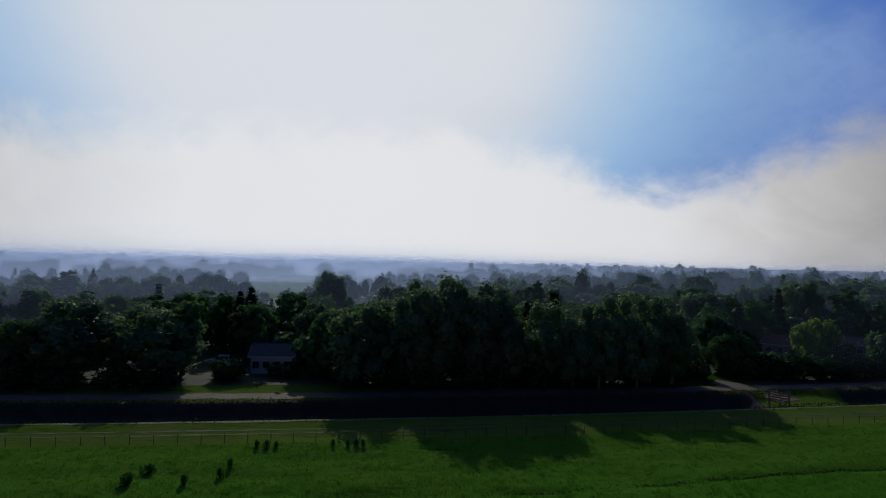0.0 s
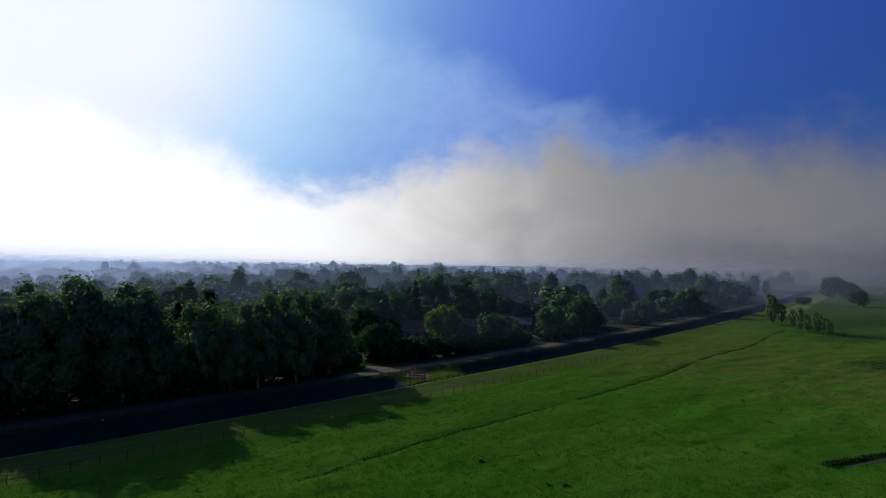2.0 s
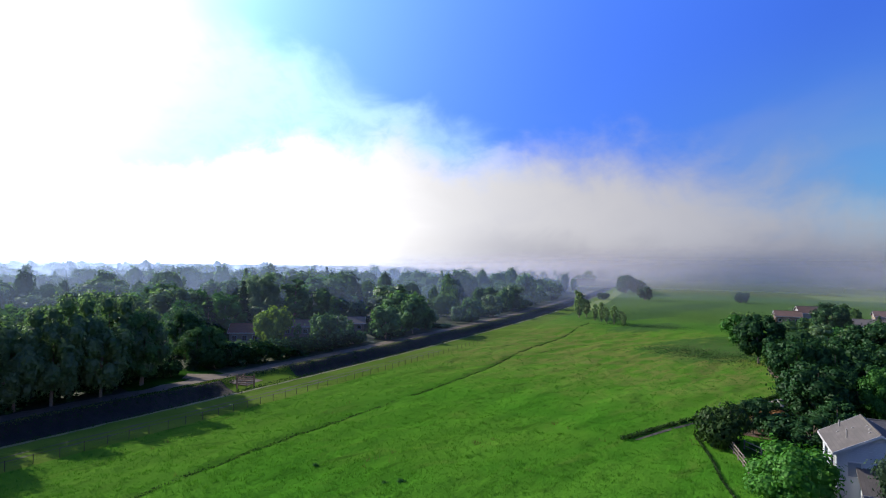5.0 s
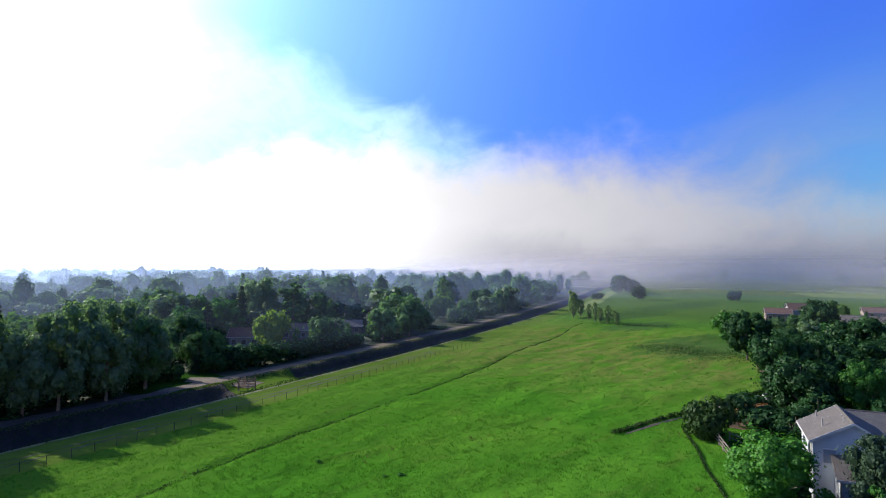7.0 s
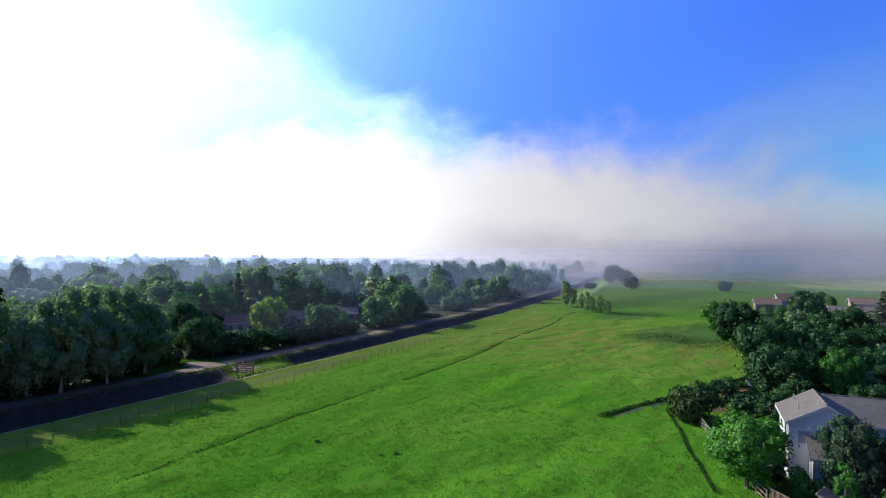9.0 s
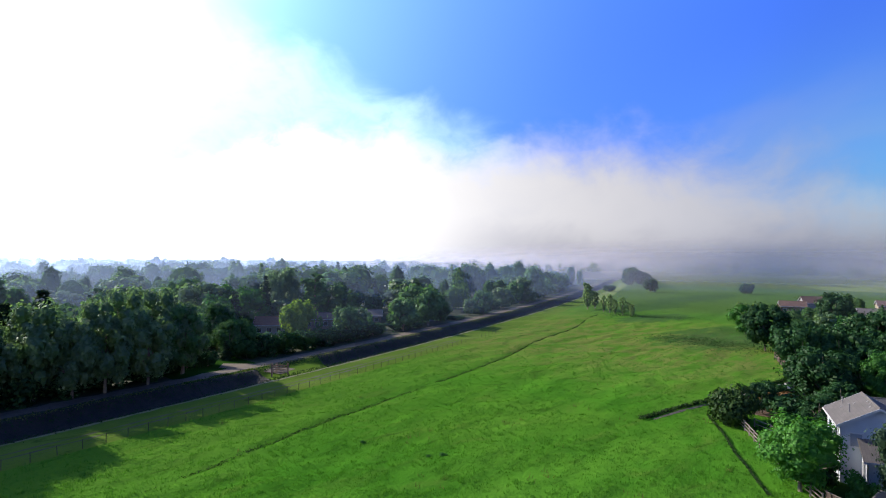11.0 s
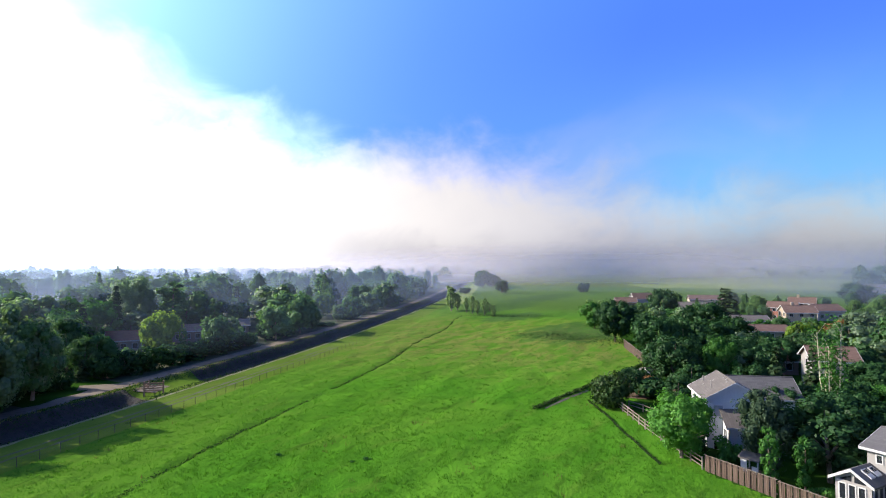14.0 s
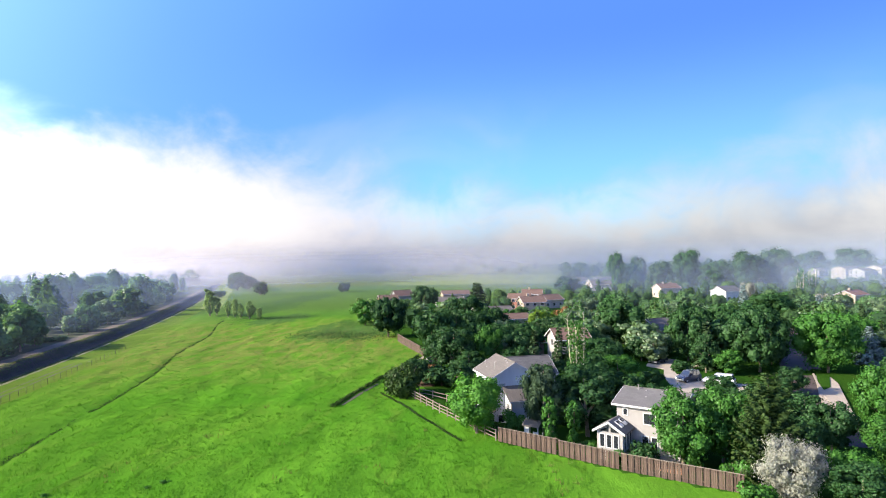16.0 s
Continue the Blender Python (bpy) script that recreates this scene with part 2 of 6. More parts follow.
def shingles(name, a, b):
    """Asphalt shingles: courses, random tabs, weathered patches."""
    m, k = material(name)
    at = k.add("ShaderNodeTexCoord").outputs["Object"]
    br = k.add("ShaderNodeTexBrick")
    k.put(at, br.inputs["Vector"])
    br.inputs["Scale"].default_value = 1.0
    br.inputs["Brick Width"].default_value, br.inputs["Row Height"].default_value = 0.9, 0.28
    br.inputs["Mortar Size"].default_value = 0.012
    br.inputs["Color1"].default_value, br.inputs["Color2"].default_value = (*a, 1), (*b, 1)
    br.inputs["Mortar"].default_value = tuple(v * 0.8 for v in a) + (1,)
    n = k.noise(at, 0.6, 6.0, 0.65)
    col = k.mix(k.ramp(n, 0.4, 0.75, 0.0, 0.5), br.outputs[0], tuple(v * 0.65 for v in b) + (1,))
    finish(k, principled(k, col, 0.9, 0.0, k.bump(k.noise(at, 9.0, 4.0), 0.4, 0.03), 0.2))
    return m


def boards(name, a, b):
    """Weathered wood, each board its own shade, grain along its length."""
    m, k = material(name)
    at = k.add("ShaderNodeTexCoord").outputs["Object"]
    info = k.add("ShaderNodeObjectInfo")
    grain = k.noise(k.scaled(at, (14, 14, 0.9)), 2.0, 5.0, 0.6)
    col = k.mix(info.outputs["Random"], (*a, 1), (*b, 1))
    col = k.mix(k.ramp(grain, 0.4, 0.7, 0.0, 0.5), col, tuple(v * 0.5 for v in a) + (1,))
    finish(k, principled(k, col, 0.85, 0.0, k.bump(grain, 0.4, 0.01), 0.2))
    return m


def plain(name, colour, rough=0.5, metal=0.0, spec=0.5, wear=0.25):
    m, k = material(name)
    at = k.add("ShaderNodeTexCoord").outputs["Object"]
    n = k.noise(at, 3.0, 5.0, 0.6)
    col = k.mix(k.ramp(n, 0.4, 0.8, 0.0, wear), (*colour, 1), tuple(v * 0.6 for v in colour) + (1,))
    finish(k, principled(k, col, rough, metal, None, spec))
    return m


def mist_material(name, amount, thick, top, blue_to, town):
    """Thin fog as a painted haze sheet: scatters a little of the light both ways, none at the ground, thickest some
    metres up, thinning out above.
    Its haze tint is set by bearing. amount: its density towards the woods and over the open fields."""
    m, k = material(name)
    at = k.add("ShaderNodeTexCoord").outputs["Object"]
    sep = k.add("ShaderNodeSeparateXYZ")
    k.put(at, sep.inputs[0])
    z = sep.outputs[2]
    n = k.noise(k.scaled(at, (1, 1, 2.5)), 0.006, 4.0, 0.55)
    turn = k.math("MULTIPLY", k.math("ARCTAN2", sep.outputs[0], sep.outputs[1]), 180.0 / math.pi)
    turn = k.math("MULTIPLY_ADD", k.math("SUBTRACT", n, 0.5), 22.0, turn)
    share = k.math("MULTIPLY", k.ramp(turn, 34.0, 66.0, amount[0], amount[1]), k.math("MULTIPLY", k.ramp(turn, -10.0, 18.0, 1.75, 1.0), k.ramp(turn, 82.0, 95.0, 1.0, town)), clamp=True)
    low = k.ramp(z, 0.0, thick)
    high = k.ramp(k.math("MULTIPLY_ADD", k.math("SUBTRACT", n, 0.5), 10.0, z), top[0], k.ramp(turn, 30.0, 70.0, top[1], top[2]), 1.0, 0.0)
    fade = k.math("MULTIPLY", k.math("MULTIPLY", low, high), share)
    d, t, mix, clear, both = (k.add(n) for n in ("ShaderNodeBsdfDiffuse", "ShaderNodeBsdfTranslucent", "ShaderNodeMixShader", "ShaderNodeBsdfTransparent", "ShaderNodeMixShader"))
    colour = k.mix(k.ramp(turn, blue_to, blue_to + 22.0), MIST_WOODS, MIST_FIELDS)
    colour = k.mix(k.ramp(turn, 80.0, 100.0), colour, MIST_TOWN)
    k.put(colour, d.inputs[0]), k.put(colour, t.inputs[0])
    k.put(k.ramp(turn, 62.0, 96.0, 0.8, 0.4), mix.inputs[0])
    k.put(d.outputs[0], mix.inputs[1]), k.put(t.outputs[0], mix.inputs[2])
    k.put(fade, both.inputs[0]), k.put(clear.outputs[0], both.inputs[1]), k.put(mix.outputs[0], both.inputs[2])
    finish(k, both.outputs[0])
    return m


# haze tints painted by bearing: blue at the woods, warm over fields, dim at town
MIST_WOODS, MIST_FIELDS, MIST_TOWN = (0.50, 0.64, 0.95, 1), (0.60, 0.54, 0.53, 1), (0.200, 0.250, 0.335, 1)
M_FIELD = meadow("meadow_grass", (0.039, 0.132, 0.009), (0.058, 0.144, 0.012), (0.108, 0.122, 0.024), (0.028, 0.080, 0.008), 0.36, True)
M_BANK = meadow("mown_bank_grass", (0.062, 0.108, 0.014), (0.080, 0.118, 0.020), (0.110, 0.110, 0.035), (0.034, 0.066, 0.012), 0.45)
M_FARFIELD = meadow("far_meadow_grass", (0.049, 0.081, 0.012), (0.077, 0.095, 0.018), (0.126, 0.104, 0.030), (0.027, 0.049, 0.009), 0.6)
M_PALEFIELD = meadow("pale_hay_field", (0.105, 0.150, 0.040), (0.135, 0.165, 0.052), (0.165, 0.160, 0.070), (0.075, 0.110, 0.030), 0.4)
M_LAWN = meadow("lawn_grass", (0.014, 0.045, 0.006), (0.020, 0.053, 0.007), (0.052, 0.068, 0.016), (0.011, 0.036, 0.005), 0.3)
M_WOODFLOOR = spotted("woodland_floor", (0.022, 0.032, 0.011), (0.045, 0.049, 0.019), (0.017, 0.024, 0.007), 0.15, 1.5)
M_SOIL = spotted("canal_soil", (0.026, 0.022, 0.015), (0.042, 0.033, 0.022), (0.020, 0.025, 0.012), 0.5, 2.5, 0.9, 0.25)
M_DIRT = spotted("dirt_road_gravel", (0.104, 0.076, 0.050), (0.132, 0.100, 0.067), (0.060, 0.057, 0.031), 0.25, 1.2, 0.3, 0.04)
M_BARESOIL = spotted("bare_brown_soil", (0.085, 0.052, 0.034), (0.125, 0.078, 0.050), (0.050, 0.036, 0.024), 0.4, 2.0, 0.6, 0.08)
M_RIM = spotted("dry_rim_grass", (0.100, 0.105, 0.040), (0.135, 0.130, 0.060), (0.070, 0.085, 0.025), 0.3, 2.0)
M_TRACK = spotted("worn_track_grass", (0.045, 0.052, 0.018), (0.060, 0.060, 0.024), (0.042, 0.060, 0.015), 0.5, 2.5)
M_ASPHALT = spotted("street_asphalt", (0.050, 0.038, 0.035), (0.062, 0.047, 0.043), (0.036, 0.029, 0.028), 0.3, 6.0, 0.2, 0.01)
M_CONCRETE = spotted("pale_concrete", (0.250, 0.210, 0.165), (0.285, 0.240, 0.190), (0.190, 0.160, 0.125), 0.4, 5.0, 0.2, 0.01)
M_GRASS = foliage("grass_blades", (0.048, 0.151, 0.011), (0.048, 0.151, 0.011), (0.070, 0.171, 0.015), 0.4, (0.85, 1.0, 0.5))
M_DRYGRASS = foliage("dry_grass_blades", (0.105, 0.117, 0.031), (0.105, 0.117, 0.031), (0.160, 0.148, 0.056), 0.35)
M_WEED = foliage("dark_weed_leaves", (0.017, 0.041, 0.011), (0.026, 0.056, 0.013), (0.038, 0.064, 0.015), 0.2)
M_LEAF = foliage("leaf_green", (0.040, 0.092, 0.037), (0.080, 0.165, 0.054), (0.100, 0.190, 0.066), 0.42, (1.0, 1.1, 0.55), 0.015)
def far_foliage():
    """Leaves of the far woods: each crown its own green."""
    m, k = material("leaf_far_woods")
    at, geo = k.add("ShaderNodeTexCoord").outputs["Object"], k.add("ShaderNodeNewGeometry")
    n = k.noise(k.scaled(at, (1, 1, 0.2)), 0.07, 2.0, 0.5)
    col = k.mix(k.ramp(n, 0.36, 0.64), (0.034, 0.074, 0.036, 1), (0.080, 0.142, 0.050, 1))
    col = k.mix(k.math("MULTIPLY", geo.outputs["Random Per Island"], 0.5), col, (0.048, 0.098, 0.034, 1))
    d, t, s = k.add("ShaderNodeBsdfDiffuse"), k.add("ShaderNodeBsdfTranslucent"), k.add("ShaderNodeMixShader")
    k.put(col, d.inputs[0]), k.put(k.mix(1.0, col, (1.2, 1.2, 0.5, 1), "MULTIPLY"), t.inputs[0])
    s.inputs[0].default_value = 0.52
    k.put(d.outputs[0], s.inputs[1]), k.put(t.outputs[0], s.inputs[2])
    finish(k, s.outputs[0])
    return m


M_FARLEAF = far_foliage()
M_LEAF_DARK = foliage("leaf_dark_green", (0.066, 0.115, 0.058), (0.105, 0.175, 0.072), (0.135, 0.205, 0.090), 0.50, (1.0, 1.1, 0.6), 0.05)
M_LEAF_GARDEN = foliage("leaf_deep_green", (0.009, 0.030, 0.011), (0.019, 0.056, 0.017), (0.034, 0.084, 0.023), 0.18, (1.05, 1.1, 0.45))
M_LEAF_FRESH = foliage("leaf_fresh_green", (0.022, 0.082, 0.014), (0.034, 0.110, 0.018), (0.054, 0.150, 0.025), 0.26, (0.95, 1.1, 0.5))
M_LEAF_BRIGHT = foliage("leaf_bright_green", (0.045, 0.150, 0.022), (0.055, 0.170, 0.024), (0.085, 0.215, 0.032), 0.32, (0.95, 1.1, 0.45))
M_LEAF_YELLOW = foliage("leaf_yellow_green", (0.120, 0.205, 0.026), (0.120, 0.205, 0.026), (0.175, 0.265, 0.038), 0.45, (1.05, 1.1, 0.5))
M_LEAF_SILVER = foliage("leaf_silver_white", (0.185, 0.190, 0.150), (0.185, 0.190, 0.150), (0.290, 0.285, 0.235), 0.25, (1, 1, 0.9))
M_LEAF_WILLOW = foliage("leaf_pale_willow", (0.100, 0.175, 0.055), (0.130, 0.200, 0.062), (0.175, 0.245, 0.090), 0.5, (1.0, 1.1, 0.6))
M_LEAF_BLUE = foliage("needle_blue_grey", (0.082, 0.123, 0.115), (0.098, 0.139, 0.131), (0.139, 0.180, 0.180), 0.12, (1, 1, 0.9))
M_LEAF_RUST = foliage("leaf_rust_brown", (0.17, 0.08, 0.035), (0.20, 0.10, 0.04), (0.26, 0.14, 0.06), 0.3)
M_NEEDLE = foliage("needle_dark_green", (0.020, 0.041, 0.018), (0.028, 0.053, 0.021), (0.041, 0.070, 0.026), 0.15)
M_PINE = foliage("needle_grey_green", (0.024, 0.048, 0.024), (0.027, 0.050, 0.026), (0.048, 0.076, 0.040), 0.25)
M_JUNIPER = foliage("needle_olive_green", (0.022, 0.046, 0.013), (0.028, 0.052, 0.015), (0.052, 0.086, 0.022), 0.2)
M_BARK = spotted("bark_grey_brown", (0.13, 0.10, 0.075), (0.18, 0.15, 0.11), (0.07, 0.055, 0.04), 1.0, 6.0, 0.7, 0.05)
M_PALEBARK = spotted("bark_pale", (0.34, 0.32, 0.22), (0.42, 0.39, 0.28), (0.30, 0.26, 0.18), 1.0, 6.0, 0.5, 0.03)
M_WHITE = siding("white_lap_siding", (0.231, 0.217, 0.206))
M_BLUEGREY = siding("pale_blue_grey_siding", (0.40, 0.415, 0.425))
M_TAN = siding("tan_siding", (0.277, 0.219, 0.156))
M_CREAM = siding("cream_siding", (0.33, 0.275, 0.205))
M_BROWNWALL = siding("brown_siding", (0.20, 0.13, 0.09))
M_REDWALL = siding("red_brown_siding", (0.33, 0.14, 0.09))
M_ROOF_GREY = shingles("grey_shingles", (0.085, 0.079, 0.077), (0.102, 0.097, 0.092))
M_ROOF_TAUPE = shingles("taupe_shingles", (0.087, 0.076, 0.067), (0.106, 0.092, 0.081))
M_ROOF_BROWN = shingles("brown_shingles", (0.098, 0.058, 0.044), (0.125, 0.078, 0.058))
M_ROOF_RUST = shingles("rust_shingles", (0.15, 0.055, 0.032), (0.19, 0.075, 0.042))
M_ROOF_DARK = shingles("dark_shingles", (0.07, 0.065, 0.065), (0.095, 0.09, 0.085))
M_TRIM = plain("white_trim", (0.40, 0.39, 0.375), 0.5, 0, 0.4, 0.15)
M_METAL = plain("dull_metal", (0.45, 0.45, 0.44), 0.45, 0.8)
M_PVC = plain("pale_vent_plastic", (0.19, 0.175, 0.16), 0.7)
M_GLASS = plain("window_glass_dark", (0.015, 0.018, 0.022), 0.05, 0.0, 0.9, 0.0)
# pane with a pale blue-grey sky reflection painted into its base colour
M_SKYPANE = plain("sky_tinted_glass", (0.22, 0.235, 0.26), 0.12, 0.0, 0.6, 0.2)
M_FENCE = boards("weathered_fence_boards", (0.060, 0.040, 0.031), (0.108, 0.074, 0.056))
M_FENCE_GREY = boards("grey_fence_rails", (0.125, 0.101, 0.078), (0.203, 0.168, 0.129))
M_GATEWOOD = boards("brown_gate_timber", (0.20, 0.12, 0.075), (0.26, 0.16, 0.10))
M_POST = boards("dark_fence_posts", (0.05, 0.042, 0.032), (0.08, 0.065, 0.05))
M_CARWHITE = plain("white_car_paint", (0.42, 0.42, 0.42), 0.25, 0.0, 0.6, 0.05)
M_CARDARK = plain("dark_car_paint", (0.05, 0.055, 0.06), 0.25, 0.0, 0.6, 0.05)
M_TYRE = plain("black_rubber", (0.02, 0.02, 0.02), 0.8)
M_LIGHTS = plain("headlight_plastic", (0.65, 0.65, 0.62), 0.15)
M_RED = plain("red_lamp_plastic", (0.35, 0.02, 0.02), 0.2)
M_TERRACOTTA = plain("terracotta_clay", (0.42, 0.20, 0.11), 0.8)


# ---- mesh helpers ----
class Build:
    """Collects vertices and faces of one mesh."""

    def __init__(self):
        self.v, self.f = [], []

    def box(self, x0, x1, y0, y1, z0, z1):
        return self.hexa([(x0, y0, z0), (x1, y0, z0), (x1, y1, z0), (x0, y1, z0), (x0, y0, z1), (x1, y0, z1), (x1, y1, z1), (x0, y1, z1)])

    def hexa(self, p):
        n = len(self.v)
        self.v += [tuple(q) for q in p]
        self.f += [tuple(n + i for i in q) for q in ((3, 2, 1, 0), (4, 5, 6, 7), (0, 1, 5, 4), (1, 2, 6, 5), (2, 3, 7, 6), (3, 0, 4, 7))]
        return self

    def prism(self, profile, axis, a, b):
        """A closed outline of (p, q) pairs, run along axis from a to b."""
        n, m = len(self.v), len(profile)
        for s in (a, b):
            for p, q in profile:
                self.v.append((s, p, q) if axis == "x" else (p, s, q) if axis == "y" else (p, q, s))
        self.f.append(tuple(range(n + m - 1, n - 1, -1))), self.f.append(tuple(range(n + m, n + 2 * m)))
        self.f += [(n + i, n + (i + 1) % m, n + m + (i + 1) % m, n + m + i) for i in range(m)]
        return self

    def tube(self, points, radii, sides=6):
        start = len(self.v)
        pts = [Vector(p) for p in points]
        for i, p in enumerate(pts):
            along = (pts[min(i + 1, len(pts) - 1)] - pts[max(i - 1, 0)]).normalized()
            side = along.orthogonal().normalized()
            other = along.cross(side)
            for s in range(sides):
                a = 2 * math.pi * s / sides
                self.v.append(tuple(p + (side * math.cos(a) + other * math.sin(a)) * radii[i]))
        for i in range(len(pts) - 1):
            for s in range(sides):
                a, b = start + i * sides + s, start + i * sides + (s + 1) % sides
                self.f.append((a, b, b + sides, a + sides))
        self.f.append(tuple(range(start + sides - 1, start - 1, -1)))
        self.f.append(tuple(range(start + (len(pts) - 1) * sides, start + len(pts) * sides)))
        return self

    def mesh(self, name, mat):
        me = bpy.data.meshes.new(name)
        me.from_pydata(self.v, [], self.f)
        me.materials.append(mat)
        bm = bmesh.new()
        bm.from_mesh(me)
        bmesh.ops.recalc_face_normals(bm, faces=bm.faces)
        bm.to_mesh(me)
        bm.free()
        return me


def part(name, built, mat, parent=None, label="", at=None):
    """Links a mesh as one object under a thing or a part."""
    me = built if isinstance(built, bpy.types.Mesh) else built.mesh(name, mat)
    ob = new(name, me)
    ob.parent = parent
    if at is not None:
        ob.matrix_basis = at
    return tagged(ob, label)


def thing(name, label, category, at=None, group="", kind=""):
    ob = new(name)
    ob.empty_display_size = 0.3
    if at is not None:
        ob.matrix_basis = at
    return tagged(ob, label, category, group, kind)


def soup(name, verts, per, mat):
    """A mesh of many small loose faces with `per` corners each."""
    n = len(verts) // per
    me = bpy.data.meshes.new(name)
    me.vertices.add(len(verts)), me.loops.add(len(verts)), me.polygons.add(n)
    me.vertices.foreach_set("co", np.asarray(verts, np.float32).ravel())
    me.loops.foreach_set("vertex_index", np.arange(len(verts), dtype=np.int32))
    me.polygons.foreach_set("loop_start", np.arange(0, len(verts), per, dtype=np.int32))
    me.polygons.foreach_set("loop_total", np.full(n, per, np.int32))
    me.update(calc_edges=True)
    me.materials.append(mat)
    return me


def unit(a):
    return a / np.maximum(np.linalg.norm(a, axis=1, keepdims=True), 1e-6)


def globe(turns, rings):
    """The corners of the faces of a round ball, four to a face, as directions."""
    a, e = np.meshgrid(np.arange(turns), np.arange(rings), indexing="ij")
    a, e = a.ravel(), e.ravel()

    def way(i, j):
        u, v = 2 * math.pi * i / turns, math.pi * (j / rings - 0.5)
        return np.column_stack([np.cos(v) * np.cos(u), np.cos(v) * np.sin(u), np.sin(v)])
    return np.stack([way(a, e), way(a + 1, e), way(a + 1, e + 1), way(a, e + 1)], 1).reshape(-1, 3)


def sprays(name, centre, normal, size, mat, rng, slim=0.62, inner=None):
    """Leaf sprays: small bent lozenges at the centres, facing roughly along the normals; inner: faces of the dense inside of a crown."""
    n = len(centre)
    u = unit(np.cross(normal, rng.normal(size=(n, 3))))
    v = np.cross(normal, u)
    s = (size * rng.uniform(0.6, 1.3, n))[:, None]
    lift = normal * s * 0.22
    q = np.stack([centre + u * s, centre + v * s * slim + lift, centre - u * s, centre - v * s * slim + lift], 1)
    q = q.reshape(-1, 3)
    return soup(name, q if inner is None else np.concatenate([q, inner]), 4, mat)


# ---- the lie of the land ----
EDGE_FIT = np.polyfit([-50.8, -32.5, -11.5, 19.0, 71.0, 113.3, 188.8, 300.0, 477.3], [63.6, 67.5, 71.4, 79.0, 91.5, 103.4, 129.4, 170.0, 244.5], 3)


def edge(x):
    """y of the canal's near bank at x."""
    x = np.asarray(x, float)
    c = np.clip(x, -60.0, 480.0)
    slope = np.polyval(np.polyder(EDGE_FIT), c)
    return np.polyval(EDGE_FIT, c) + slope * (x - c)


def garden_edge(x):
    """y of the line along the back fences; gardens lie at smaller y."""
    return np.interp(x, [30, 42.7, 47.6, 51.9, 55.8, 77.0, 108, 141, 190, 310, 312, 500], [-40, -12.5, -3.8, 2.2, 7.7, 20.0, 19.5, 31, 46, 70, -60, -60])


def tussocks(x, y):
    """Low uneven swells of the long grass, drawn out along x."""
    z = 0.0
    for i, (length, turn, high) in enumerate(((5.2, 12, 0.045), (6.1, -17, 0.050), (7.4, 31, 0.050), (9.3, -8, 0.060), (12.5, 22, 0.070), (5.6, -38, 0.040), (17.0, 3, 0.090))):
        w = 2 * math.pi / length
        z = z + high * np.sin(w * (y * math.cos(radians(turn)) + 0.55 * x * math.sin(radians(turn))) + 1.7 * np.sin(x * 0.11 + i * 2.1) + 1.3 * np.sin(y * 0.09 - x * 0.05 + i) + i)
    return z


LUMPS = np.random.default_rng(91).uniform(-1, 1, (257, 257))


def lumps(x, y):
    """Smooth random swells, one to a metre of x and y."""
    x, y = np.mod(x, 256.0), np.mod(y, 256.0)
    i, j = np.floor(x).astype(int), np.floor(y).astype(int)
    u, v = x - i, y - j
    u, v = u * u * (3 - 2 * u), v * v * (3 - 2 * v)
    return (LUMPS[i, j] * (1 - u) + LUMPS[i + 1, j] * u) * (1 - v) + (LUMPS[i, j + 1] * (1 - u) + LUMPS[i + 1, j + 1] * u) * v


def lie(x, y):
    """Height of the ground."""
    x, y = np.asarray(x, float), np.asarray(y, float)
    d = y - edge(x)
    z = 0.10 * np.sin(x * 0.11 + y * 0.07) + 0.08 * np.sin(x * 0.05 - y * 0.13 + 1.0)
    z = z * np.clip((np.hypot(x, y) - 20) / 40, 0, 1)
    z = np.where((d > -12) & (d < 24), 0.0, z)
    trench = np.interp(d, [-3.0, -0.6, 0.0, 2.6, 6.8, 9.4, 10.0, 16.0], [0.0, 0.12, 0.08, -1.9, -2.2, -0.10, 0.12, 0.06])
    fill = np.clip(1.4 - np.abs(x - 59.5) / 7.0, 0, 1) ** 0.6
    trench = np.where(trench < 0, trench * (1 - 0.9 * fill), trench)
    z = z + trench
    gully = np.exp(-((d + 25.0 + 0.8 * np.sin(x * 0.09)) / 0.6) ** 2) * np.clip((x + 60) / 20, 0, 1) * np.clip((230 - x) / 40, 0, 1)
    z = z - 0.24 * gully * np.clip(0.70 + 1.0 * lumps(x / 4.0, 3.3), 0.30, 1.4)
    rut = np.exp(-((d + 14.3 + 1.2 * np.sin(x * 0.07 + 1.0)) / 0.5) ** 2) * np.clip((x + 20) / 20, 0, 1) * np.clip((120 - x) / 30, 0, 1)
    z = z - 0.16 * rut * np.clip(0.45 + 1.2 * lumps(x / 4.0, 9.7), 0.0, 1.3)
    g = garden_edge(x) - y
    rough = 0.085 * lumps(x / 3.0 + 0.2 * y, y / 1.5) + 0.075 * lumps(x / 1.4 + 40, y / 0.9) + 0.05 * lumps(x / 7.0 + 80, y / 3.0)
    z = z + (0.55 * tussocks(x, y) + rough) * np.clip((-10.0 - d) / 4.0, 0, 1) * np.clip((-g - 1.0) / 6.0, 0, 1) * np.clip((330 - np.hypot(x, y)) / 120, 0, 1)
    z = z - 0.75 * np.clip((g - 3.0) / 4.0, 0, 1) * np.clip((x - 35) / 8, 0, 1) * np.clip((95 - x) / 20, 0, 1)
    return z


def ground_z(x, y):
    return float(lie(x, y))


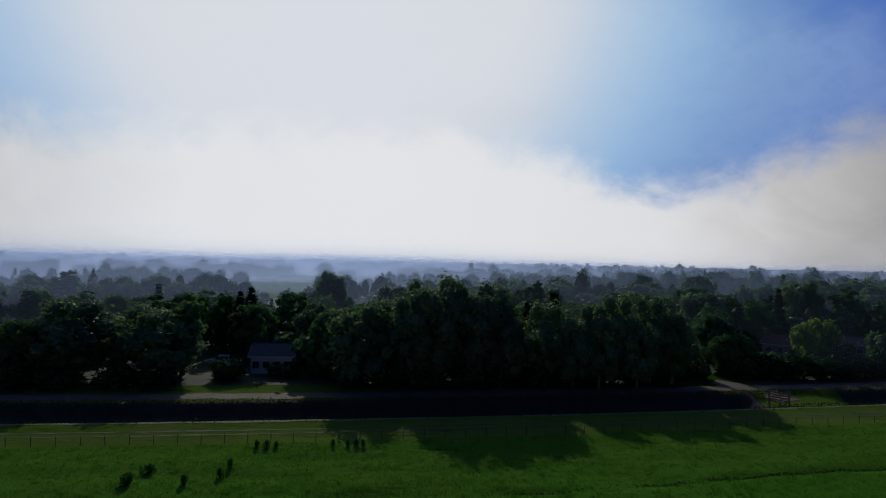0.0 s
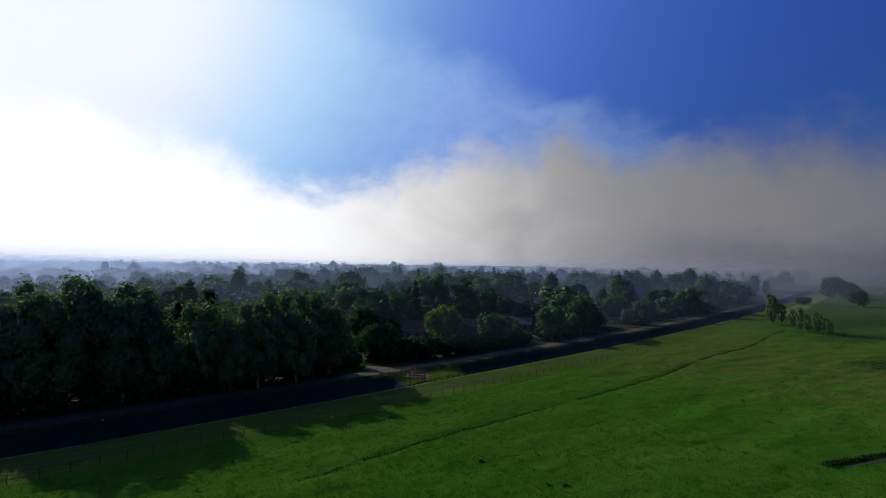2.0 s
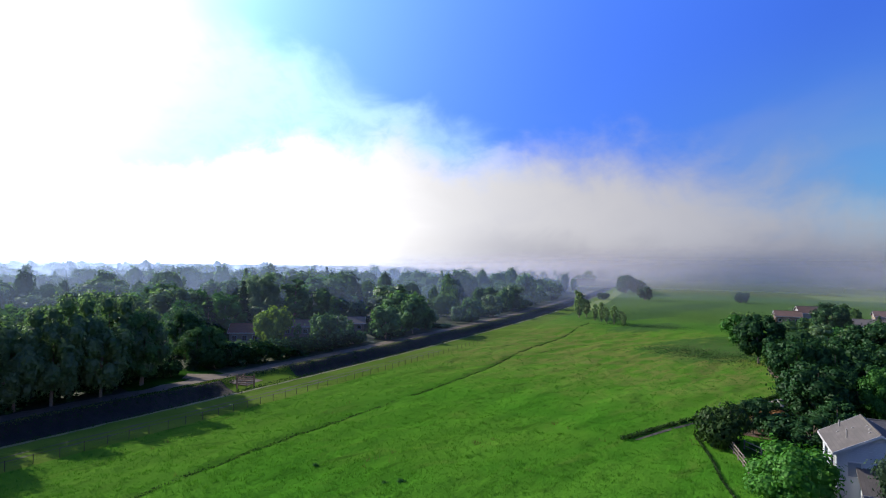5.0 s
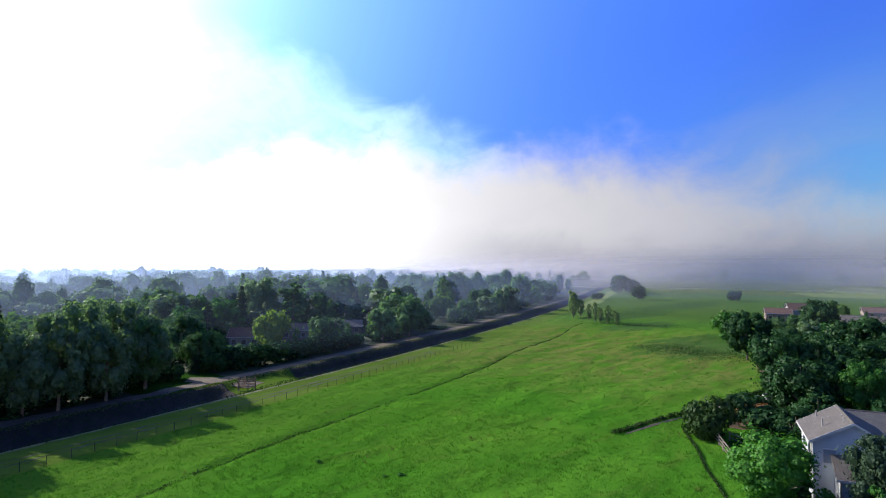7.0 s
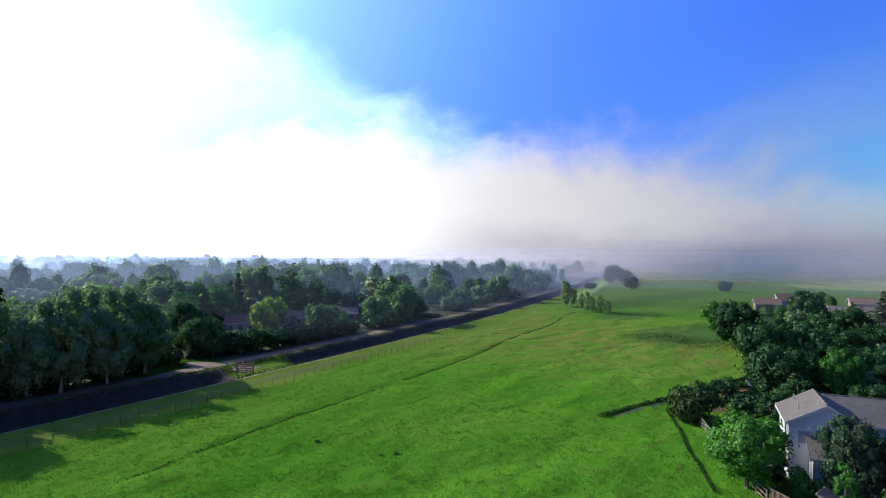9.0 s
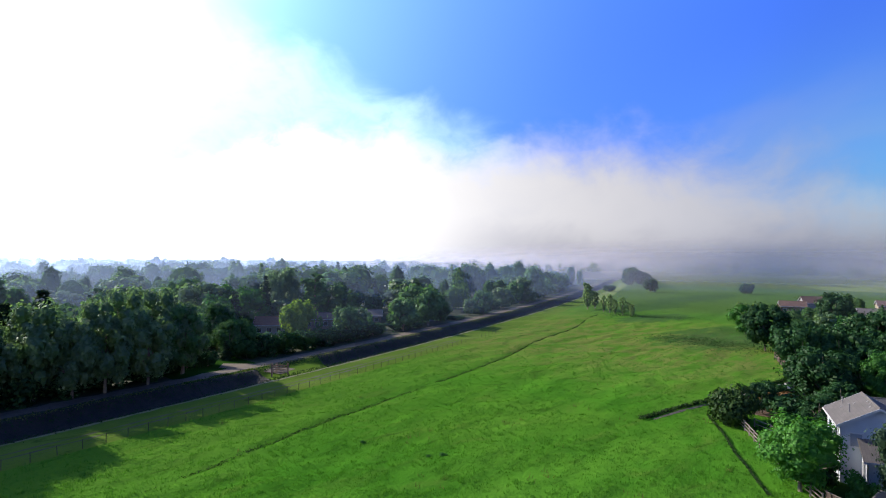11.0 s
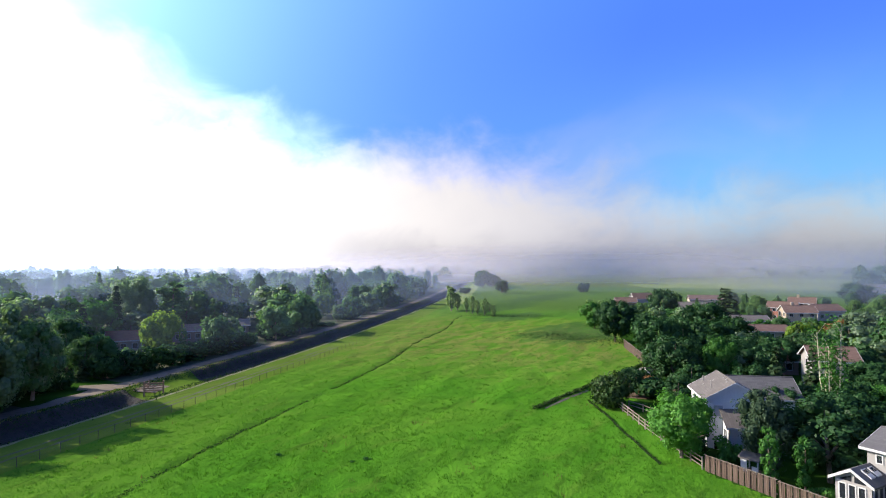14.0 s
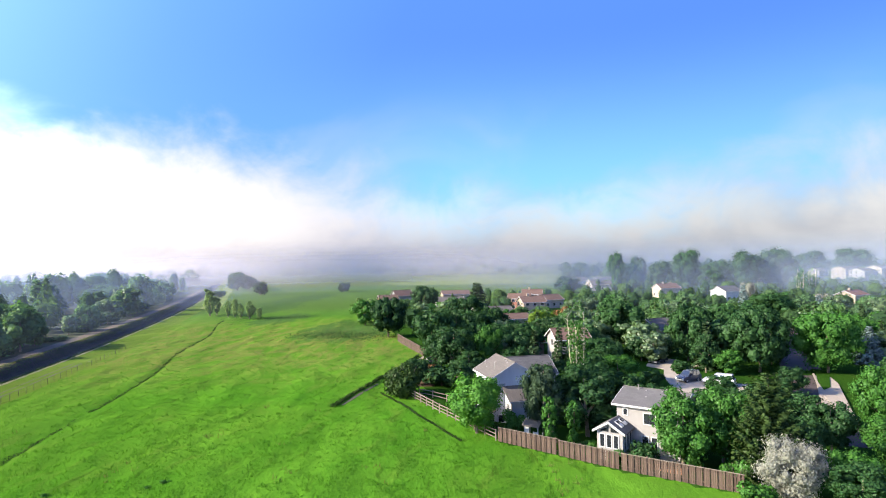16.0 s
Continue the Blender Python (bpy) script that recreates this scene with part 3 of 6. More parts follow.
def make_ground():
    xs = np.concatenate([-np.geomspace(3000, 165, 14), np.arange(-150, -72, 3.0), np.arange(-70, 150, 0.85), np.arange(151, 262, 2.0), np.arange(265, 500, 6.0), np.geomspace(520, 3200, 14)])
    ds = np.concatenate([-np.geomspace(3300, 175, 14), np.arange(-165, -92, 1.7), np.arange(-92, -10, 0.62), [-9, -8, -6.5, -5, -3.2, -2, -0.6, 0, 1.2, 2.6, 5.2, 7.6, 8.5, 9.4, 10, 11, 13, 15.2, 16, 18, 21, 25, 30, 36, 44, 54, 66, 80, 100, 125, 160, 210, 280, 380, 520, 750, 1100, 1700, 2600]])
    X, D = np.meshgrid(xs, ds)
    Y = edge(X) + D
    Z = lie(X, Y)
    nx, nd = len(xs), len(ds)
    i = np.arange(nx * nd).reshape(nd, nx)
    quads = np.stack([i[:-1, :-1], i[:-1, 1:], i[1:, 1:], i[1:, :-1]], -1).reshape(-1, 4)
    me = bpy.data.meshes.new("ground")
    me.from_pydata(np.stack([X, Y, Z], -1).reshape(-1, 3).tolist(), [], quads.tolist())
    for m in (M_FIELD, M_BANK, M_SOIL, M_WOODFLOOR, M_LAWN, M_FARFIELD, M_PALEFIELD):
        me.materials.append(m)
    cx, cy = X.ravel()[quads].mean(1), Y.ravel()[quads].mean(1)
    cd = cy - edge(cx)
    kind = np.zeros(len(quads), np.int32)
    kind[cx > 520] = 5
    kind[(cd > -9) & (cd < 0)] = 1
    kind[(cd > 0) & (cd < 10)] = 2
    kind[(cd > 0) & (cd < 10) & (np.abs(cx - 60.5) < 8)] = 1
    kind[cd > 10] = 3
    kind[(cd > 10) & (cd < 24) & (cx > 38) & (cx < 56)] = 4
    kind[(cd > 10) & (cd < 22) & (cx > -60) & (cx < -8)] = 1
    kind[(cx > 520) & (cy < 90) & (cx < 1500) & (np.sin(cx * 0.011 + cy * 0.004) > -0.35)] = 6
    kind[(cx > 260) & (cx < 700) & (cd > -60) & (cd < -6) & (cy - 0.42 * cx > 28)] = 6
    far_open = (cd > 10) & (np.hypot(cx + 110, (cy - 420) * 0.5) < 75)
    kind[far_open] = 6
    kind[(cy < garden_edge(cx)) & (cx > 40) & (cx < 420)] = 4
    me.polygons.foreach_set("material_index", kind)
    me.polygons.foreach_set("use_smooth", np.ones(len(quads), bool))
    me.update()
    tagged(new("ground", me), "wide green meadow with canal trench, woodland floor and lawns", "ground", kind="structure")


make_ground()


def ribbon(name, pts, width, mat, lift, label, category, wobble=0.0):
    """A strip of ground cover along a line, laid on the ground."""
    rng = np.random.default_rng(len(pts) + int(width * 10))
    v, f = [], []
    for i, (x, y) in enumerate(pts):
        a, b = pts[max(i - 1, 0)], pts[min(i + 1, len(pts) - 1)]
        t = Vector((b[0] - a[0], b[1] - a[1])).normalized()
        for j, s in enumerate((-0.5, -0.17, 0.17, 0.5)):
            w = width * s + (rng.normal() * wobble if abs(s) == 0.5 else 0.0)
            px, py = x - t.y * w, y + t.x * w
            v.append((px, py, ground_z(px, py) + lift))
    for i in range(len(pts) - 1):
        for j in range(3):
            f.append((i * 4 + j, i * 4 + j + 1, i * 4 + j + 5, i * 4 + j + 4))
    me = bpy.data.meshes.new(name)
    me.from_pydata(v, [], f)
    me.materials.append(mat)
    return tagged(new(name, me), label, category, kind="structure")


def along(d, x0, x1, step):
    xs = np.arange(x0, x1 + 0.01, step)
    return [(float(x), float(y)) for x, y in zip(xs, edge(xs) + d)]


ribbon("canal_road", along(13.2, -140, 480, 2.0), 3.5, M_DIRT, 0.03, "tan dirt service road beside the canal", "road", 0.25)
ribbon("canal_crossing", [(49.5, 104.8), (52.6, 102.6), (54.6, 99.4), (55.8, 96.2), (57.0, 92.8)], 4.2, M_DIRT, 0.06, "bare tan dirt ramp over the canal crossing", "road", 0.35)
ribbon("canal_rim", along(-0.45, -120, 470, 2.0), 0.8, M_RIM, 0.03, "pale dry grass rim along the canal edge", "verge", 0.12)
for off in (-3.9, -5.5):
    ribbon("wheel_track", along(off, -120, 110, 1.5), 0.38, M_TRACK, 0.025, "worn brown wheel track in mown grass", "track", 0.1)


# ---- trees ----
def limbs(built, rng, height, spread, fork, n, radius):
    """Trunk with limbs that reach into the crown."""
    lean = rng.normal(0, 0.02, 2) * height
    built.tube([(0, 0, -0.3), (lean[0] * 0.3, lean[1] * 0.3, fork), (lean[0], lean[1], height * 0.82)], [radius, radius * 0.75, radius * 0.15], 7)
    for i in range(n):
        a = 2 * math.pi * (i + rng.uniform(-0.3, 0.3)) / n
        z0 = fork * rng.uniform(0.8, 1.7)
        r = spread * rng.uniform(0.5, 0.85)
        z1 = min(height * 0.85, z0 + r * rng.uniform(0.7, 1.5))
        mid = (math.cos(a) * r * 0.4, math.sin(a) * r * 0.4, z0 + (z1 - z0) * 0.55)
        built.tube([(lean[0] * 0.3, lean[1] * 0.3, z0), mid, (math.cos(a) * r, math.sin(a) * r, z1)], [radius * 0.42, radius * 0.28, radius * 0.07], 5)


def broadleaf(seed, height, width, leaves, size, mat, base=0.18, lobes=14, bark=None, name="deciduous_tree", tall=1.0, clump=1.0, core=0.74):
    """A leafy tree: limbs and a crown of uneven lobes with gaps between."""
    rng = np.random.default_rng(seed)
    root = thing(name, "", "tree")
    b = Build()
    limbs(b, rng, height, width * 0.5, height * (base + 0.1), 7, 0.022 * height + 0.03)
    part("trunk", b, bark or M_BARK, root)
    mid, rz = height * (1 + base) / 2, height * (1 - base) / 2
    lobes = int(lobes * 2.1 / clump)
    c, rad = [], []
    for i in range(lobes):
        a, h = 2.4 * i + rng.uniform(-0.5, 0.5), -0.85 + 1.7 * (i + 0.5) / lobes
        full = math.sqrt(max(0.04, 1 - abs(h) ** (2.0 * tall))) if h > -0.3 else 0.75 + 0.5 * (h + 0.3)
        w = full * rng.uniform(0.45, 1.05)
        c.append((math.cos(a) * w * width * 0.40, math.sin(a) * w * width * 0.40, mid + h * rz * rng.uniform(0.72, 0.92)))
        rad.append(rng.uniform(0.08, 0.165) * width * clump ** 0.8 * (1.0 if h < 0.6 else 0.9) * (1.0 if tall < 2 else 1.4))
    c, rad = np.array(c), np.array(rad)
    pick = rng.choice(lobes, leaves, p=rad ** 2 / (rad ** 2).sum())
    way = unit(rng.normal(size=(leaves, 3)))
    out = unit(c - np.array([0.0, 0.0, mid]))[pick]
    inward = (way * out).sum(1) < -0.25
    way[inward] *= -1
    loose = rng.uniform(0, 1, leaves) < 0.17 / clump ** 2
    r = rad[pick] * np.where(loose, rng.uniform(0.9, 1.7, leaves), rng.uniform(0.55, 1.08, leaves))
    knob = 1.0 + 0.22 * np.sin(way[:, 0] * 7 + pick) * np.sin(way[:, 1] * 6 + 2 * pick) * np.sin(way[:, 2] * 7)
    pos = c[pick] + way * (r * knob)[:, None] * np.array([1, 1, 0.95])
    pos[:, 2] = np.clip(pos[:, 2], height * base * 0.7, height * 1.02)
    normal = unit(way + rng.normal(0, 0.36, (leaves, 3)) + np.array([0, 0, 0.2]))
    ball = globe(6, 4)
    inner = np.concatenate([q + ball * r * core for q, r in zip(c, rad)])
    inner[:, 2] = np.clip(inner[:, 2], height * base * 0.8, height)
    part("crown", sprays("crown", pos, normal, size, mat, rng, 0.62, inner), mat, root)
    return root


def conifer(seed, height, width, tiers, per, size, mat, name="spruce_tree", skirt=0.06, droop=0.25, power=0.85):
    """A spruce: straight stem, whorls of drooping branches set with needle sprays."""
    rng = np.random.default_rng(seed)
    root = thing(name, "", "tree")
    part("trunk", Build().tube([(0, 0, -0.2), (0, 0, height * 0.5), (0, 0, height * 0.98)], [0.02 * height, 0.012 * height, 0.02], 7), M_BARK, root)
    pos, nor = [], []
    for t in range(tiers):
        u = (t + rng.uniform(-0.3, 0.3)) / tiers
        z = height * (skirt + (1 - skirt) * max(u, 0))
        reach = width * 0.5 * (1 - max(u, 0)) ** power * rng.uniform(0.8, 1.15) + 0.15
        n = max(4, int(per * (0.4 + 0.6 * (1 - u))))
        for i in range(n):
            a = 2 * math.pi * (i + rng.uniform(-0.4, 0.4)) / n
            rr = reach * rng.uniform(0.75, 1.1)
            steps = max(2, int(rr / (size * 0.75)))
            for s in range(steps):
                f = (s + 1) / steps
                for side in (-1, 0, 1):
                    w = side * size * 0.9 * (1 - f * 0.6)
                    pos.append((math.cos(a) * rr * f - math.sin(a) * w, math.sin(a) * rr * f + math.cos(a) * w, z - droop * rr * f * f + rng.normal(0, size * 0.2)))
                    nor.append((math.cos(a) * 0.5 + rng.normal(0, 0.4), math.sin(a) * 0.5 + rng.normal(0, 0.4), 0.8))
    part("crown", sprays("crown", np.array(pos), unit(np.array(nor)), size, mat, rng, 0.5), mat, root)
    return root


def shrub(seed, height, width, leaves, size, mat, name="shrub"):
    """A bush with several stems and leaves down to the ground."""
    rng = np.random.default_rng(seed)
    root = thing(name, "", "shrub")
    b = Build()
    for i in range(6):
        a, r = i * 1.05 + rng.uniform(0, 0.6), width * 0.3
        b.tube([(0, 0, -0.1), (math.cos(a) * r * 0.5, math.sin(a) * r * 0.5, height * 0.4), (math.cos(a) * r, math.sin(a) * r, height * 0.75)], [0.05, 0.035, 0.01], 5)
    part("woody_base", b, M_BARK, root)
    k = 9
    c = np.stack([rng.uniform(-0.3, 0.3, k) * width, rng.uniform(-0.3, 0.3, k) * width, rng.uniform(0.10, 0.70, k) * height], 1)
    pick, way = rng.integers(0, k, leaves), unit(rng.normal(size=(leaves, 3)))
    r = rng.uniform(0.5, 1.0, leaves) ** 0.5
    pos = c[pick] + way * r[:, None] * np.array([width * 0.26, width * 0.26, height * 0.30])
    pos[:, 2] = np.clip(pos[:, 2], 0.03, height)
    part("crown", sprays("crown", pos, unit(way + rng.normal(0, 0.5, (leaves, 3)) + np.array([0, 0, 0.3])), size, mat, rng), mat, root)
    return root


def aspen(seed, height, width):
    """Several upright pale stems with short twigs and a thin coat of leaves."""
    rng = np.random.default_rng(seed)
    root = thing("poplar_tree", "", "tree")
    pos = []
    b = Build()
    for i in range(6):
        a, r = i * 1.05, width * (0.10 + 0.22 * rng.uniform())
        h = height * rng.uniform(0.66, 1.0)
        end = (math.cos(a) * r * 1.25, math.sin(a) * r * 1.25, h)
        b.tube([(math.cos(a) * 0.15, math.sin(a) * 0.15, -0.3), (math.cos(a) * r, math.sin(a) * r, h * 0.5), end], [0.085, 0.06, 0.015], 7)
        for t in np.linspace(0.25, 0.98, 15):
            z, q = h * t, rng.uniform(0, 2 * math.pi)
            x0, y0 = math.cos(a) * r * min(1.2, 0.3 + t), math.sin(a) * r * min(1.2, 0.3 + t)
            reach = width * rng.uniform(0.10, 0.24)
            tip = (x0 + math.cos(q) * reach, y0 + math.sin(q) * reach, z + reach * 1.6)
            b.tube([(x0, y0, z), tip], [0.022, 0.008], 4)
            pos += [(tip[0] + rng.normal(0, 0.22), tip[1] + rng.normal(0, 0.22), tip[2] + rng.normal(0, 0.3)) for _ in range(20)]
    part("trunk", b, M_PALEBARK, root)
    pos = np.array(pos)
    part("crown", sprays("crown", pos, unit(rng.normal(size=pos.shape)), 0.15, M_LEAF_FRESH, rng), M_LEAF_FRESH, root)
    return root


KINDS = {}


def kind(key, root, height, width, label):
    tagged(root, label)
    KINDS[key] = (root, height, width, [0])


def plant(key, x, y, height, width, label="", group=""):
    """Sets a tree of that kind; the first use moves the model, later ones copy it."""
    root, h, w, used = KINDS[key]
    turn = (x * 37.0 + y * 91.0) % 360
    m = pose(x, y, ground_z(x, y) - 0.05, 0, 0, turn) @ Matrix.Diagonal((width / w, width / w, height / h, 1))
    if used[0] == 0:
        root.matrix_basis = m
        ob = root
    else:
        keep = root.scale.copy()
        root.scale = (1, 1, 1)
        ob = copy_thing(root, m)
        root.scale = keep
    used[0] += 1
    return tagged(ob, label, "", group)


kind("hero_a", broadleaf(11, 16, 14, 9500, 0.28, M_LEAF_DARK, 0.08, 28, name="cottonwood_tree", tall=1.5), 16, 14, "tall dark-green cottonwood tree with spreading crown")
kind("hero_b", broadleaf(12, 13, 11, 4300, 0.30, M_LEAF_DARK, 0.05, 20), 13, 11, "dense dark-green deciduous tree beside canal road")
kind("hero_c", broadleaf(13, 12, 9, 4600, 0.27, M_LEAF, 0.06, 18), 12, 9, "green deciduous tree with uneven crown")
kind("near_a", broadleaf(21, 7, 6.5, 9500, 0.145, M_LEAF_FRESH, 0.08, 18), 7, 6.5, "fresh green leafy tree in back garden")
kind("near_bright", broadleaf(20, 7, 6.5, 9500, 0.15, M_LEAF_BRIGHT, 0.06, 18), 7, 6.5, "bright yellow-green leafy tree beside two-storey house")
kind("near_b", broadleaf(22, 8, 6, 5000, 0.175, M_LEAF_GARDEN, 0.10, 15), 8, 6, "mid-green leafy tree in garden")
kind("near_c", broadleaf(23, 8.5, 8, 4200, 0.215, M_LEAF_GARDEN, 0.10, 17), 8.5, 8, "dark-green broad tree in garden")
kind("round", broadleaf(24, 6.5, 7.5, 9500, 0.15, M_LEAF_FRESH, 0.06, 24), 6.5, 7.5, "rounded bright-green tree in garden")
kind("wide_a", broadleaf(25, 11, 12, 8000, 0.225, M_LEAF_FRESH, 0.08, 26), 11, 12, "large bright-green spreading street tree")
kind("wide_b", broadleaf(26, 11, 12, 4300, 0.275, M_LEAF_GARDEN, 0.08, 26), 11, 12, "large green spreading tree between houses")
kind("wide_c", broadleaf(27, 11, 11, 4300, 0.275, M_LEAF_GARDEN, 0.08, 24), 11, 11, "large dark-green tree between houses")
kind("mid_a", broadleaf(31, 12, 10, 1000, 0.56, M_LEAF, 0.04, 16, clump=1.7), 12, 10, "green deciduous tree in wooded neighbourhood")
kind("mid_b", broadleaf(32, 13, 9, 1000, 0.56, M_LEAF_DARK, 0.04, 16, clump=1.7), 13, 9, "dark-green deciduous tree in wooded neighbourhood")
kind("mid_c", broadleaf(33, 10, 10, 1000, 0.56, M_LEAF, 0.04, 15, clump=1.7), 10, 10, "spreading green tree in wooded neighbourhood")
kind("mid_fresh", broadleaf(34, 10, 8, 1200, 0.46, M_LEAF_FRESH, 0.05, 14, clump=1.7), 10, 8, "light-green deciduous tree with loose crown")
kind("far_broad", broadleaf(39, 12, 10, 4000, 0.26, M_LEAF_GARDEN, 0.03, 22, clump=1.7), 12, 10, "large hazy deciduous tree beyond the houses")
kind("yellow", broadleaf(35, 9, 10, 3600, 0.42, M_LEAF_YELLOW, 0.12, 14), 9, 10, "yellow-green leafy tree beside tan house")
kind("poplar", broadleaf(36, 15, 4, 900, 0.46, M_LEAF, 0.06, 14, name="poplar_tree", tall=2.5), 15, 4, "narrow upright green poplar tree")
kind("bare_poplar", aspen(37, 12, 3.2), 12, 3.2, "pale-stemmed poplar with sparse light-green leaves")
kind("thin", broadleaf(38, 5.5, 1.8, 1700, 0.16, M_LEAF_FRESH, 0.05, 12, name="columnar_tree", tall=2.5), 5.5, 1.8, "slim columnar young tree behind board fence")
kind("spruce", conifer(41, 16, 7, 30, 13, 0.42, M_NEEDLE), 16, 7, "dark spruce tree with drooping branches")
kind("fir", broadleaf(42, 8.5, 5.5, 5600, 0.14, M_PINE, 0.02, 30, name="pine_tree", tall=1.0), 8.5, 5.5, "grey-green feathery pine tree in back garden")
kind("juniper", conifer(43, 10, 6, 32, 12, 0.19, M_JUNIPER, "juniper_tree", 0.01, -0.55, 0.55), 10, 6, "olive-green bushy juniper tree")
kind("blue_spruce", conifer(44, 9, 6, 20, 11, 0.36, M_LEAF_BLUE), 9, 6, "blue-grey spruce tree among gardens")
kind("far_spruce", conifer(45, 14, 6, 14, 8, 0.7, M_NEEDLE), 14, 6, "dark conifer in wooded neighbourhood")
kind("silver", broadleaf(51, 5, 6.5, 15000, 0.085, M_LEAF_SILVER, 0.02, 34, name="russian_olive_tree", clump=0.8, core=0.5), 5, 6.5, "silvery white-leaved tree behind board fence")
kind("shrub", shrub(52, 2.5, 2.8, 1500, 0.17, M_LEAF_FRESH), 2.5, 2.8, "small fresh green garden shrub")
kind("dark_shrub", shrub(53, 3.2, 4.5, 1150, 0.26, M_LEAF_GARDEN), 3.2, 4.5, "dark-green leafy shrub under the trees")
kind("rust_shrub", shrub(54, 3, 4, 1500, 0.2, M_LEAF_RUST), 3, 4, "rust-brown shrub in shaded garden")
kind("ditch_tree", shrub(55, 5.2, 6.5, 3600, 0.22, M_WEED, "willow_tree"), 5.2, 6.5, "dark willow beside meadow ditch")
kind("field_bush", shrub(56, 8, 6, 1500, 0.42, M_LEAF_GARDEN, "willow_tree"), 8, 6, "green willow clump in open meadow")
kind("field_poplar", broadleaf(58, 8, 3.4, 760, 0.27, M_LEAF_WILLOW, 0.01, 12, name="willow_tree", tall=2.5), 8, 3.4, "slim light-green willow in open meadow")
kind("weed", shrub(57, 1.2, 1.1, 420, 0.10, M_LEAF_FRESH, "weed_clump"), 1.2, 1.1, "dark weed clump in green meadow")

ROW = "trees along the canal"


def sunny(x, y, h):
    """The height of a tree, held down where the morning sun reaches the canal road between the trees."""
    s = (y - float(edge(x)) - 12.0) / 1.04
    at = x + 0.242 * s
    if at < 86 or at > 330 or s < 0 or math.sin(at * 0.27 + 1.3 * math.sin(at * 0.11)) < 0.5:
        return h
    return min(h, max(0.46 * s - 0.4, 1.2))


# trees on the far bank of the canal
for key, x, y, h, w in (
    ("hero_b", -58.9, 88.5, 13.5, 16), ("hero_b", -45.1, 90, 11.8, 14), ("hero_c", -66, 86, 10.5, 9), ("spruce", -42.6, 120, 14.2, 8),
    ("spruce", -45.5, 121, 13.2, 7), ("hero_c", -33, 119, 14, 11), ("hero_a", -35.9, 164, 17, 10), ("hero_b", -12.5, 90.5, 14, 12.5),
    ("hero_a", -0.5, 93, 18.6, 14), ("hero_a", 7.5, 94, 17.6, 13), ("hero_b", -4.5, 93, 15.2, 10), ("spruce", 10.6, 100, 13.4, 9), ("spruce", 20, 101.5, 16, 9),
    ("spruce", 15.5, 102, 14, 9), ("hero_b", 26.9, 95.5, 14.5, 9.8)):
    plant(key, x, y, h, w, group=ROW)
for key, x, y, h, w in (
    ("hero_b", 33.6, 97, 12.4, 9), ("hero_c", 41, 102, 12.9, 9), ("hero_c", 36.5, 115, 13.5, 9), ("mid_fresh", 57.0, 124, 12.5, 9),
    ("yellow", 77.2, 123.0, 10.2, 9.4), ("dark_shrub", -35, 92, 3.6, 6), ("dark_shrub", -70, 84, 5, 7), ("dark_shrub", 44, 107, 3, 4), ("hero_b", 22.5, 95, 12.0, 8.5), ("hero_b", 30, 100, 16.0, 10), ("hero_b", 37, 105, 15.5, 10), ("hero_c", 39, 109, 12.5, 9),
    ("hero_b", -76, 84, 12, 12), ("hero_c", -88, 84, 12, 12), ("dark_shrub", 47.5, 106, 3.2, 4),
    ("hero_c", 58, 113, 8, 6), ("hero_b", -9, 99, 14, 12), ("hero_b", -14.5, 96, 12.5, 9), ("hero_b", 12, 95, 12, 9), ("hero_b", -52, 97, 12, 13), ("hero_b", -66, 95, 12.5, 13), ("hero_c", 8, 105, 14, 10)):
    plant(key, x, y, h, w, group=ROW)
# smaller trees along the canal road farther on
for key, x, y, h, w in (
    ("mid_fresh", 93.2, 123, 7.7, 7), ("mid_c", 97, 120.5, 5.5, 4.5), ("mid_c", 103, 121, 6.7, 6), ("mid_a", 111.5, 121, 10, 9),
    ("mid_a", 126.7, 126, 12, 10), ("mid_b", 146.4, 131, 10.5, 9), ("mid_c", 172, 141, 9.2, 9), ("mid_b", 194, 148, 9.5, 9),
    ("mid_a", 249, 171, 18, 12), ("mid_b", 225, 162, 13, 12), ("mid_b", 300, 194, 13, 11), ("mid_c", 336, 208, 12, 11),
    ("poplar", 212, 190, 19, 8), ("poplar", 222, 196, 20, 9), ("dark_shrub", 118, 124, 3, 8)):
    plant(key, x, y, sunny(x, y, h), w * max(0.5, sunny(x, y, h) / h), group=ROW)
rng_row = np.random.default_rng(77)
for i in range(30):
    x = 86 + i * 8.4 + rng_row.uniform(-2, 2)
    if i % 6 in (2, 5):
        continue
    h = rng_row.uniform(6.5, 11.5)
    y, w = float(edge(x)) + rng_row.uniform(18.5, 22), rng_row.uniform(0.7, 1.0)
    low = sunny(x, y, h)
    plant("dark_shrub" if i % 4 == 3 or low < 4.5 else ("mid_a", "mid_b", "mid_c")[i % 4], x, y, low * (0.5 if i % 4 == 3 else 1.0), (low + h) * 0.5 * w, group=ROW)
